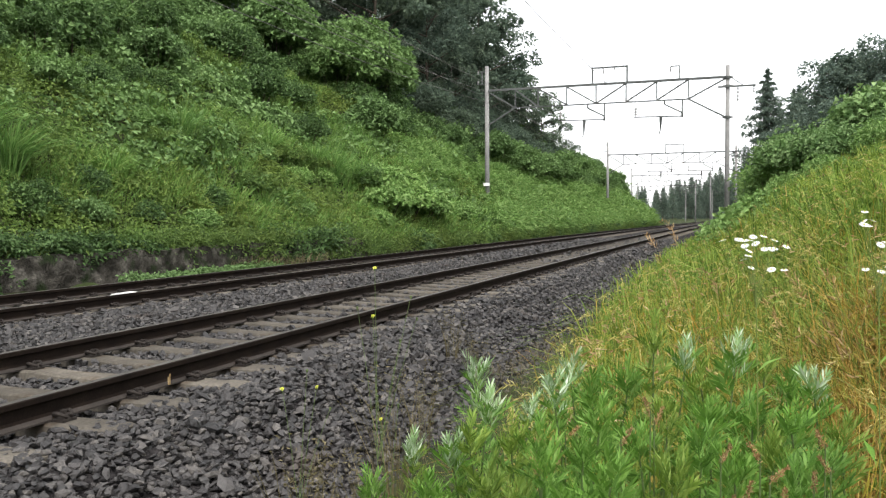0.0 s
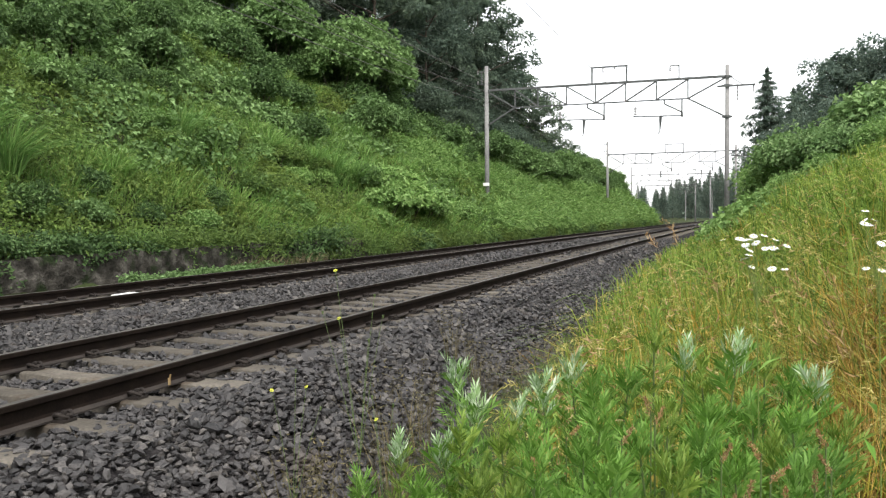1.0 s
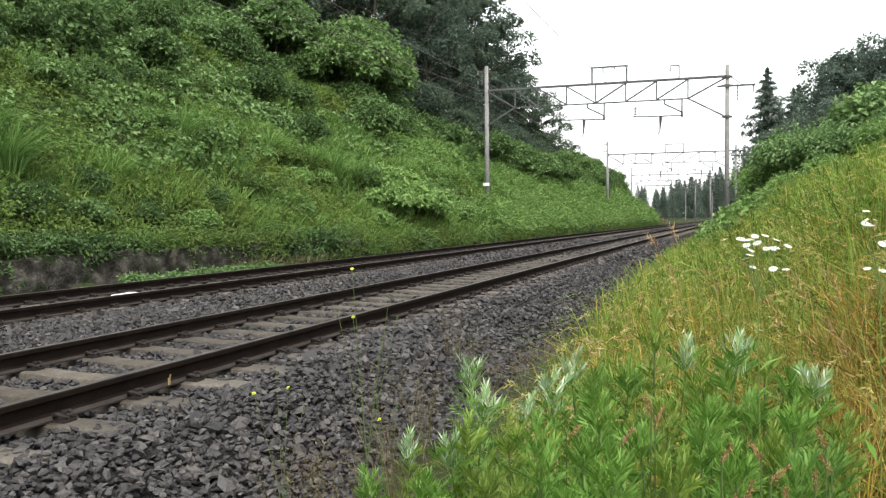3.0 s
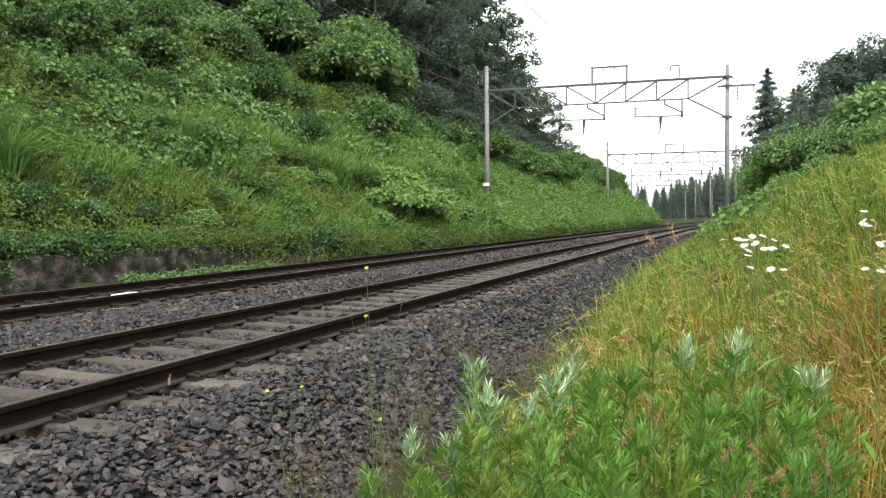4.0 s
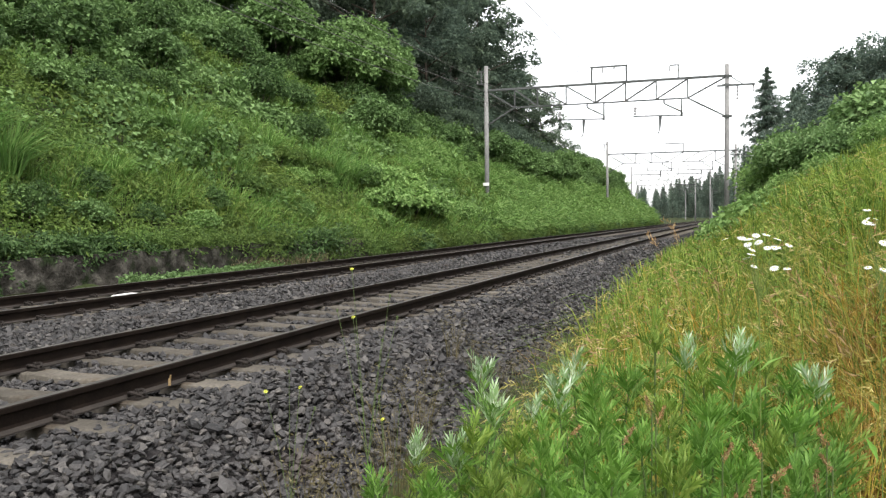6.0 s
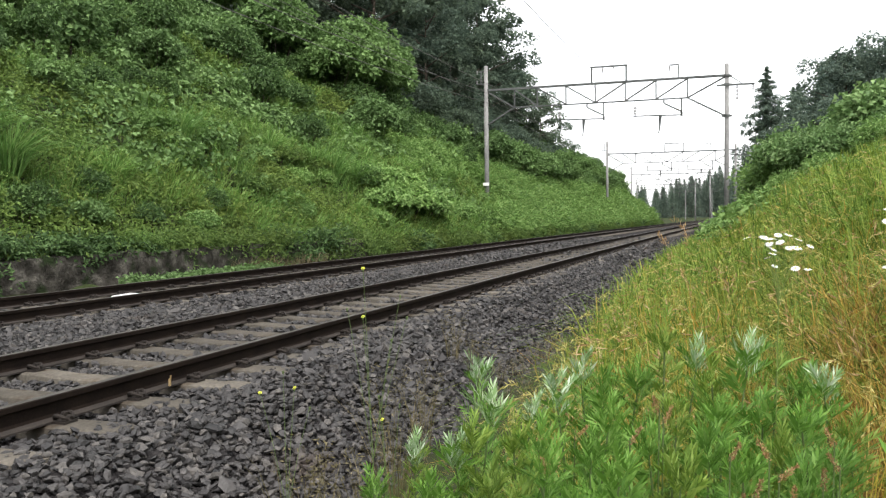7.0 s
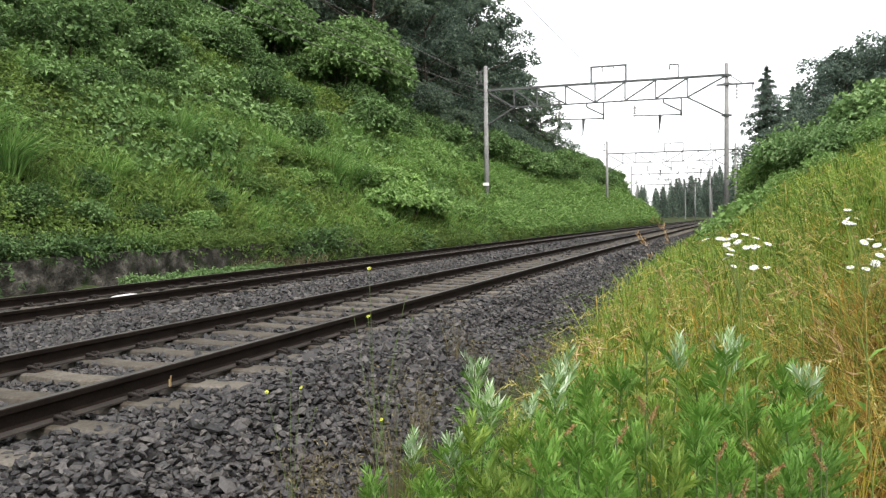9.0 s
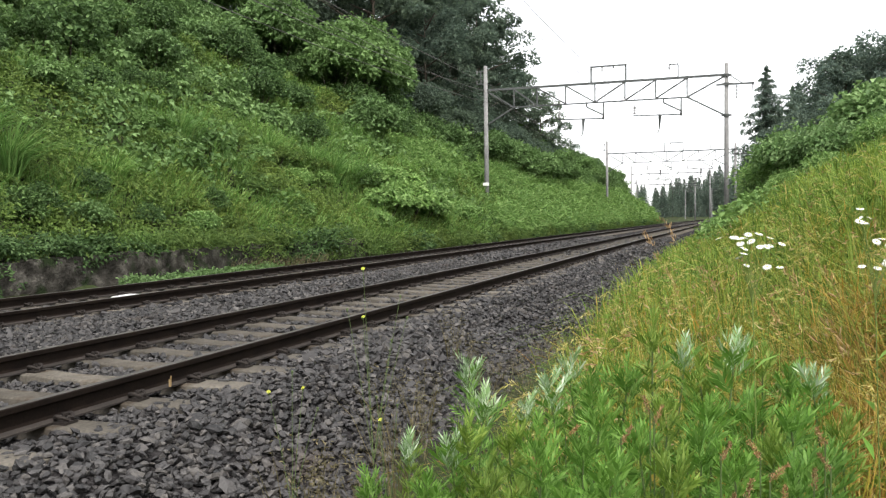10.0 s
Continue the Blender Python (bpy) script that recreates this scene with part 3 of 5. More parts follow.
# ---- walls and small track things ----
def build_wall():
    bm = bmesh.new()
    ys = np.linspace(4.0, 24, 170)
    prof = [(-11.5, -0.4)] + [(-10.85 - 0.13 * f, -0.4 + 0.96 * f) for f in (i / 8 for i in range(9))] + [(-11.5, 0.6)]
    rows = []
    for y in ys:
        row = []
        for x, z in prof:
            rough = 0.07 * noise.noise(Vector((y * 1.3, z * 2.0, 0.0))) + 0.045 * noise.noise(Vector((y * 4.7, z * 6.0, 4.0)))
            row.append(bm.verts.new((x + float(axis(y)) + rough, y, z + 0.07 * noise.noise(Vector((y * 1.1, 9.0, 0.0))) * (z > 0.4))))
        rows.append(row)
    k = len(prof)
    for a, b in zip(rows, rows[1:]):
        for j in range(k):
            bm.faces.new((a[j], b[j], b[(j + 1) % k], a[(j + 1) % k]))
    bm.faces.new(rows[0]), bm.faces.new(rows[-1][::-1])
    bmesh.ops.recalc_face_normals(bm, faces=bm.faces)
    tagged(part("retaining_wall", bm, M_WALL, smooth=False), "low weathered concrete retaining wall stained with moss", "wall", kind="structure")


def build_track_bits():
    bm = bmesh.new()
    box(bm, -0.1, -0.24, 0, 0.1, 0.24, 0.095)
    bmesh.ops.bevel(bm, geom=list(bm.edges), offset=0.012, segments=2, affect="EDGES")
    slab = tagged(part("white_track_marker", bm, M_WHITE), "flat white-painted marker slab lying between the rails", "track marker")
    slab.matrix_basis = pose(-8.55, 10.15, -0.022, 0, 0, 6)
    bm = bmesh.new()
    box(bm, -0.006, -0.008, 0, 0.006, 0.008, 0.05)
    bar(bm, (0, 0, 0.03), (0.01, 0.0, 0.075), 0.012, round_=5)
    peg = tagged(part("rail_peg", bm, L_SEED), "small pale peg standing against the rail foot", "peg")
    peg.matrix_basis = pose(-3.735, 4.86, -0.005)


# ---- vegetation of the left bank ----
def scatter_bank(n, y0, y1, a0, a1, power=1.0):
    """Places on the bank, closer together where the camera is nearer."""
    y = y0 * (y1 / y0) ** rng.uniform(0, 1, n) + 0
    a = a0 + (a1 - a0) * rng.uniform(0, 1, n) ** power
    keep = a < 1.12 * y + 1.5
    y, a = y[keep], a[keep]
    x = -a + axis(y)
    return np.stack([x, y, ground_z(x, y)], 1), a


def patchy(P, scale, seed):
    return np.array([noise.noise(Vector((p[0] * scale + seed, p[1] * scale * 0.6, p[2] * scale))) for p in P])


def build_bank_cover():
    out = np.array([0.45, -0.1, 0.75])
    # leafy creepers, mostly on the upper bank
    P, a = scatter_bank(25000, 9, 120, 11.2, 33)
    keep = ~((P[:, 1] > 26) & (a < 17) & (rng.uniform(0, 1, len(P)) < 0.55))
    P, a = P[keep], a[keep]
    zone = patchy(P, 0.22, 3.0)
    pick = (zone + (a - 17.0) * 0.09 > rng.uniform(-0.25, 0.25, len(P))) & ((P[:, 1] > 16) | (a > 14.5))
    C, A = P[pick], a[pick]
    dist = np.hypot(C[:, 0], C[:, 1])
    r = rng.uniform(0.22, 0.55, len(C)) * np.interp(dist, [15, 60, 250], [0.9, 1.5, 3.5])
    C = C + np.stack([0 * dist, 0 * dist, 0.05 + r * rng.uniform(0, 0.7, len(C))], 1)
    v, t = clumps_np(C, r, 17, np.interp(dist, [14, 40, 120, 250], [0.14, 0.20, 0.40, 0.8]), out)
    tagged(ob_np("bank_creepers", v, t, L_KUDZU), "dense green broad-leaved creeper covering the cutting bank", "undergrowth", kind="stuff")
    # mixed herbs
    C = P[~pick]
    dist = np.hypot(C[:, 0], C[:, 1])
    r = rng.uniform(0.18, 0.42, len(C)) * np.interp(dist, [15, 60, 250], [0.9, 1.5, 3.5])
    C = C + np.stack([0 * dist, 0 * dist, 0.05 + r * rng.uniform(0, 0.7, len(C))], 1)
    v, t = clumps_np(C, r, 24, np.interp(dist, [14, 20, 40, 120, 250], [0.078, 0.11, 0.17, 0.34, 0.7]), out, flat=1.1, aspect=0.36)
    tagged(ob_np("bank_herbs", v, t, L_HERB), "yellow-green weeds and ferns growing over the bank", "undergrowth", kind="stuff")
    # grasses
    P, a = scatter_bank(11000, 9, 120, 11.1, 25, 1.15)
    chance = rng.uniform(0, 1, len(P))
    bare = ((P[:, 1] < 30) & (a > 16.5) & (chance < 0.85)) | ((P[:, 1] < 26) & (chance < 0.3))
    P = P[((patchy(P, 0.3, 9.0) > -0.05) | ((P[:, 1] > 26) & (a < 18))) & ~bare]
    dist = np.hypot(P[:, 0], P[:, 1])
    per = 14
    C = np.repeat(P, per, 0)
    D = np.repeat(dist, per)
    ang = rng.uniform(0, 2 * np.pi, len(C))
    lean = np.stack([np.cos(ang) + 0.5, np.sin(ang), np.zeros(len(C))], 1)
    C = C + np.stack([np.cos(ang), np.sin(ang), np.zeros(len(C))], 1) * 0.1
    v, t = blades_np(C, lean, rng.uniform(0.4, 0.95, len(C)) * np.interp(D, [15, 100, 250], [0.9, 1.2, 1.8]), np.interp(D, [14, 60, 240], [0.018, 0.05, 0.2]), rng.uniform(0.3, 0.9, len(C)))
    tagged(ob_np("bank_grass", v, t, L_BANKGRASS), "tall fresh green grass arching over the bank", "grass", kind="stuff")
    # meadow-like growth on the lower bank further down the line
    P, a = scatter_bank(8000, 40, 120, 11.0, 17.5)
    P = P[a < np.interp(P[:, 1], [45, 70], [17.5, 15.2])]
    P = P[~((np.abs(P[:, 0] + 13.0) < 0.9) & (P[:, 1] < 46))]
    dist = np.hypot(P[:, 0], P[:, 1])
    r = rng.uniform(0.2, 0.5, len(P)) * np.interp(dist, [30, 120], [1.0, 1.8])
    v, t = clumps_np(P + np.stack([0 * r, 0 * r, 0.15 + 0.6 * r], 1), r, 22, np.interp(dist, [30, 60, 120], [0.24, 0.32, 0.5]), out, flat=1.2, aspect=0.22)
    tagged(ob_np("bank_meadow", v, t, L_FRESH), "light fresh green grass and weeds on the lower bank", "undergrowth", kind="stuff")
    # growth along the toe, hanging over the wall
    n = 1800
    y = 7 * (119 / 7.0) ** rng.uniform(0, 1, n)
    a = rng.uniform(10.75, 11.5, n)
    keep = ~((y > 9.8) & (y < 16.6) & (a < 11.08))
    y, a = y[keep], a[keep]
    x = -a + axis(y)
    C = np.stack([x, y, np.maximum(ground_z(x, y), np.where((y < 24), 0.42, 0.05)) + rng.uniform(0.0, 0.4, len(y))], 1)
    hang = (y < 17) & (a < 11.2) & (rng.uniform(0, 1, len(y)) < 0.16)
    C[hang, 2] = rng.uniform(0.15, 0.5, hang.sum())
    low = ((y > 17) | (y < 10.6)) & (rng.uniform(0, 1, len(y)) < 0.6)
    C[low, 2] = rng.uniform(-0.05, 0.4, low.sum())
    dist = np.hypot(C[:, 0], C[:, 1])
    dark = patchy(C, 0.55, 12.0) > np.interp(C[:, 1], [14, 24], [-0.05, 0.3])
    for pick, mat, wide, lab in ((dark, L_SHRUB, 0.5, "dark leafy weeds hanging over the low wall"), (~dark, L_HERB, 0.3, "yellow-green fern-like weeds hanging over the low wall")):
        D = dist[pick]
        v, t = clumps_np(C[pick], rng.uniform(0.18, 0.4, len(D)) * np.interp(D, [15, 60, 250], [1, 1.6, 3]), 48, np.interp(D, [14, 40, 120, 250], [0.078, 0.14, 0.34, 0.7]), out, aspect=wide)
        tagged(ob_np("bank_foot_growth", v, t, mat), lab, "undergrowth", kind="stuff")
    # growth further back along the line
    n = 2600
    y = rng.uniform(-45, 20, n)
    a = rng.uniform(11.2, 34, n)
    far_side = a > 1.2 * y + 4.5
    y, a = y[far_side], a[far_side]
    C = np.stack([-a, y, ground_z(-a, y) + 0.1], 1)
    v, t = clumps_np(C, rng.uniform(0.35, 0.75, len(a)), 34, 0.13, out, aspect=0.5)
    tagged(ob_np("bank_weeds_behind", v, t, L_SHRUB), "olive green weeds over the bank further back along the line", "undergrowth", kind="stuff")
    # withered grass at the end of the wall
    n = 420
    y = rng.uniform(16.2, 20.5, n)
    x = rng.uniform(-10.8, -10.3, n) + axis(y)
    ang = rng.uniform(0, 2 * np.pi, n)
    v, t = blades_np(np.stack([x, y, 0 * x - 0.1], 1), np.stack([np.cos(ang), np.sin(ang), 0 * ang], 1), rng.uniform(0.25, 0.6, n), 0.014, rng.uniform(0.2, 1.0, n))
    tagged(ob_np("withered_bank_grass", v, t, L_DRY), "withered brown grass at the foot of the bank", "grass", kind="stuff")
    # low weeds between wall and track
    n = 260
    y = rng.uniform(12.5, 17.5, n)
    x = rng.uniform(-10.65, -10.15, n) + axis(y)
    C = np.stack([x, y, rng.uniform(-0.08, 0.08, n)], 1)
    v, t = clumps_np(C, rng.uniform(0.08, 0.18, n), 24, 0.06, out, aspect=0.7)
    tagged(ob_np("gutter_weeds", v, t, L_KUDZU), "low bright green weeds along the foot of the wall", "undergrowth", kind="stuff")


def shrub(name, r, h, leaf, n, mat, label, aspect=0.6, lump=(0.28, 0.45)):
    """Shrub: several stems and a lumpy crown of many leaves."""
    s = tagged(new(name), label, "shrub")
    bm = bmesh.new()
    for i in range(5):
        a = i * 2.4
        bar(bm, (0, 0, -0.3), (0.5 * r * math.cos(a), 0.5 * r * math.sin(a), h * 0.6), 0.07, 0.02, round_=6)
    part("branching_stem", bm, M_BARK, s)
    k = max(9, n // 45)
    d = rand_dirs(k, -0.2)
    c = d * np.array([r * 0.75, r * 0.75, h * 0.42]) * rng.uniform(0.55, 1.0, (k, 1)) + np.array([0, 0, h * 0.5])
    v, t = clumps_np(c, rng.uniform(lump[0], lump[1], k) * r, n // k, leaf, np.array([0, 0, 0.6]), low=-0.5, aspect=aspect)
    ob_np("crown", v, t, mat, s)
    return s


def put(ob, x, y, dz=0.0, turn=0.0, scale=1.0):
    ob.matrix_basis = pose(x, y, float(ground_z(x, y)) + dz, 0, 0, turn)
    ob.scale = (scale,) * 3
    return ob


def place_copies(proto, spots, group):
    """The first spot takes the built thing, the rest its copies. Spots: x, y, lift, turn, scale."""
    proto["group"] = group
    first = True
    for x, y, dz, turn, s in spots:
        ob = proto if first else copy_thing(proto, Matrix())
        first = False
        put(ob, x, y, dz, turn, s)


def tussock(name, label, mat, n=280, h=1.05, w=0.02):
    s = tagged(new(name), label, "grass")
    ang = rng.uniform(0, 2 * np.pi, n)
    base = np.stack([np.cos(ang), np.sin(ang), np.zeros(n)], 1) * rng.uniform(0, 0.18, (n, 1))
    way = np.stack([np.cos(ang), np.sin(ang), np.zeros(n)], 1)
    for nm, cut, low, high in (("foliage", slice(0, n * 2 // 3), 0.7, 1.5), ("inner_foliage", slice(n * 2 // 3, n), 0.15, 0.7)):
        m = len(base[cut])
        v, t = blades_np(base[cut], way[cut], rng.uniform(0.6, 1.15, m) * h, w, rng.uniform(low, high, m))
        ob_np(nm, v, t, mat, s)
    return s


def bank_spot(y, a, dz=0.0, scale=1.0):
    return (-a + float(axis(y)), y, dz, rng.uniform(0, 360), scale)


def build_bank_things():
    protos = [shrub("shrub", 1.0, 1.7, 0.12, 2000, L_SHRUB, "rounded dark green shrub on the cutting bank"),
              shrub("shrub", 1.2, 1.5, 0.13, 2400, L_KUDZU, "creeper-covered mid-green shrub on the cutting bank", 0.8),
              shrub("shrub", 0.9, 2.0, 0.12, 1800, L_SHRUB, "upright leafy green shrub on the cutting bank")]
    spots = [[], [], []]
    k = 0
    for y in np.arange(14, 60, 2.3):
        for a in (19.5, 22.5, 25.5, 28.5, 31.5):
            if a < 19 + max(0, 26 - y) * 0.02 or rng.uniform() < 0.25:
                continue
            spots[k % 3].append(bank_spot(y + rng.uniform(-1, 1), a + rng.uniform(-1.2, 1.2), -0.15, rng.uniform(0.8, 1.6)))
            k += 1
    for y, a, s in ((31.7, 19.3, 1.2), (33.2, 18.6, 1.0), (24.4, 19.1, 1.0), (22, 17, 0.7), (30, 16.2, 0.9), (38, 17.5, 1.1), (44, 18, 1.2), (29, 13.2, 0.7), (34, 13.0, 0.8), (50, 16, 1.0), (58, 17, 1.1), (66, 16, 1.1), (18, 12.4, 0.5), (72, 18, 1.3), (84, 17, 1.3), (11.9, 12.3, 0.5), (12.7, 12.7, 0.5), (13.4, 12.2, 0.45), (14.2, 12.8, 0.5), (15.2, 12.2, 0.4), (17, 16.6, 0.7), (18.2, 18.2, 0.8), (19.5, 17.4, 0.7), (16.8, 18.8, 0.8), (20.5, 19.0, 0.8), (15.6, 17.4, 0.7), (18.8, 20.4, 0.9), (21.6, 17.6, 0.6)):
        spots[k % 3].append(bank_spot(y, a, -0.1, s))
        k += 1
    for y in np.arange(62, 113, 4.5):
        for a in (18.5, 21.5, 25):
            if rng.uniform() < 0.7:
                spots[k % 3].append(bank_spot(y + rng.uniform(-2, 2), a + rng.uniform(-1.5, 1.5), -0.4, rng.uniform(1.1, 1.8) ))
                k += 1
    big = [[], [], []]
    for y, a, z in ((47, 21, 3.3), (50, 24, 3.4), (46, 27, 3.0), (43.5, 20.6, 3.2), (41, 20.4, 2.7), (38, 16.9, 1.9), (48.5, 22.4, 3.6), (40, 23.5, 3.0), (53, 20, 2.4), (57, 19, 2.3), (61, 19, 2.2), (65, 18.6, 2.3), (70, 18.4, 2.3), (76, 18, 2.3), (82, 17.8, 2.4),
                    (88, 18, 2.1), (94, 18.2, 2.2), (55, 24, 3.0), (60, 23, 3.0), (44, 31, 3.2), (68, 22, 3.0), (76, 22, 3.0), (85, 21, 3.0), (42, 26, 2.4), (40, 30, 2.8), (97, 20.5, 2.4), (101, 23, 2.4), (104, 18.4, 2.4), (108, 20.5, 2.4),
                    (111, 17.4, 2.9), (114, 19.5, 3.0), (115.5, 16.6, 2.7), (112, 23, 2.6), (86, 16.4, 1.6), (79, 16.6, 1.5), (99, 17.2, 2.0), (107, 16.4, 1.8), (91, 16.6, 1.7)):
        big[0 if y < 51 else 2 if y < 84 else 1].append(bank_spot(y, a, -0.4, z / 2.6))
    for y in np.arange(58, 116, 3.2):
        big[1].append(bank_spot(y + rng.uniform(-1, 1), 15.6 + rng.uniform(0, 1.6), -0.4, rng.uniform(0.62, 0.9)))
    place_copies(shrub("tall_shrub", 2.6, 4.2, 0.24, 5400, L_KUDZU, "tall light green leafy shrub on the upper bank", 0.6, (0.14, 0.3)), big[0], "tall shrubs on the bank")
    place_copies(shrub("tall_shrub", 2.6, 4.2, 0.25, 4500, L_KUDZU, "tall green shrub at the top of the bank", 0.6, (0.14, 0.3)), big[1], "tall shrubs on the bank")
    # same shrub in the duller tree colour, which carries the wood's shade
    place_copies(shrub("tall_shrub", 2.6, 4.2, 0.22, 4500, L_TREE, "dull dark green shrub in the shade of the wood", 0.5, (0.14, 0.3)), big[2], "tall shrubs on the bank")
    weedy = [bank_spot(17 * (44 / 17) ** (i / 29) + rng.uniform(-1, 1), rng.uniform(11.8, 16.2), -0.15, rng.uniform(0.45, 0.8)) for i in range(30)]
    place_copies(shrub("shrub", 1.1, 1.2, 0.15, 1500, L_HERB, "low ferny yellow-green bush on the lower bank", 0.38, (0.16, 0.32)), weedy[::2], "ferny bushes on the bank")
    place_copies(shrub("shrub", 1.0, 1.3, 0.13, 1500, L_FRESH, "low fresh green weedy bush on the lower bank", 0.5, (0.16, 0.32)), weedy[1::2], "ferny bushes on the bank")
    pale = []
    for y, a, z in ((28.6, 12.2, 0.95), (30.2, 12.0, 1.1), (31.6, 11.9, 1.05), (33.0, 12.1, 1.0), (29.8, 13.1, 1.0), (32.2, 13.0, 1.0), (26.8, 11.8, 0.6), (37, 12.0, 0.7)):
        pale.append(bank_spot(y, a, -0.15, z))
    place_copies(shrub("shrub", 1.2, 1.5, 0.14, 2200, L_FRESH, "low bush with light green broad leaves on the bank", 0.8, (0.18, 0.34)), pale, "pale bushes on the bank")
    for p, s in zip(protos, spots):
        place_copies(p, s, "shrubs on the bank")
    tus = tussock("grass_tussock", "arching clump of coarse green grass on the bank", L_BANKGRASS)
    place_copies(tus, [bank_spot(*q) for q in ((12.5, 13.3, 0.1, 1.4), (12.2, 13.7, 0.1, 1.2), (19.5, 14.5, 0, 1.2), (20.1, 14.9, 0, 1.0), (13.9, 11.5, 0, 0.7), (15.5, 13.4, 0, 0.9), (27.4, 13.8, 0, 1.5), (28.6, 13.6, 0, 1.4), (26.4, 14.1, 0, 1.3), (24.4, 14.6, 0, 1.0), (22.0, 12.6, 0, 0.8), (35, 14.2, 0, 1.3), (33, 13.4, 0, 1.1), (41, 14.5, 0, 1.4), (47, 14.2, 0, 1.5), (17, 17, 0, 1.0), (54.3, 15.5, 0, 1.5))], "tussocks on the bank")


# ---- trees ----
def broadleaf(name, h, r, leaf, n, mat, label):
    tr = tagged(new(name), label, "tree")
    bm = bmesh.new()
    pts = [Vector((0, 0, -0.5)), Vector((0.1, 0.05, h * 0.3)), Vector((-0.1, 0.1, h * 0.6)), Vector((0.05, 0, h * 0.9))]
    for i, (a, b) in enumerate(zip(pts, pts[1:])):
        bar(bm, a, b, 0.036 * h * (1 - 0.3 * i) * 0.8, 0.036 * h * (1 - 0.3 * (i + 1)) * 0.8, round_=8)
    tips = []
    for i in range(16):
        f = 0.14 + 0.79 * (i / 16)
        a = i * 2.4
        p = Vector((0, 0, h * f))
        q = p + Vector((math.cos(a), math.sin(a), 0.45)) * r * (1.05 - 0.65 * f) * rng.uniform(0.7, 1.1)
        bar(bm, p, q, 0.011 * h, 0.003 * h, round_=5)
        tips.append(q)
    part("trunk", bm, M_BARK, tr)
    k = 52
    c = np.array([list(tips[i % 16]) for i in range(k)]) + rng.normal(0, 1, (k, 3)) * np.array([r * 0.22, r * 0.22, h * 0.06])
    c[-6:] = np.array([0, 0, h * 0.94]) + rng.normal(0, 1, (6, 3)) * np.array([r * 0.2, r * 0.2, h * 0.03])
    v, t = clumps_np(c, rng.uniform(0.13, 0.27, k) * r, n // k, leaf, np.array([0, 0, 0.5]), low=-0.6, flat=0.75, aspect=0.55)
    ob_np("crown", v, t, mat, tr)
    return tr


def conifer(name, h, r, n, mat, label, leaf=0.024, fine=1.0):
    tr = tagged(new(name), label, "tree")
    bm = bmesh.new()
    bar(bm, (0, 0, -0.5), (0, 0, h), 0.03 * h, 0.004 * h, round_=7)
    c, rad, size = [], [], []
    for i in range(70):
        f = (0.12 + 0.87 * i / 70)
        a = i * 2.4 + rng.uniform(-0.3, 0.3)
        reach = r * (1.01 - f) * rng.uniform(0.55, 1.1)
        q = Vector((math.cos(a) * reach, math.sin(a) * reach, h * f - 0.18 * reach))
        bar(bm, (0, 0, h * f), q, 0.006 * h, 0.002 * h, round_=4)
        for g in (0.25, 0.6, 0.95):
            c.append([q.x * g, q.y * g, h * f - 0.18 * reach * g])
            rad.append(max(0.008 * h, min(0.03 * h, 0.14 * h * (1.02 - f)) * fine, reach * 0.24 * fine))
            size.append(leaf * h * min(1.0, 0.4 + 1.3 * (1 - f)))
    part("trunk", bm, M_BARK, tr)
    v, t = clumps_np(np.array(c), np.array(rad), n // len(c), np.array(size), np.array([0, 0, 0.4]), low=-0.7, flat=0.8, aspect=0.35)
    ob_np("crown", v, t, mat, tr)
    return tr


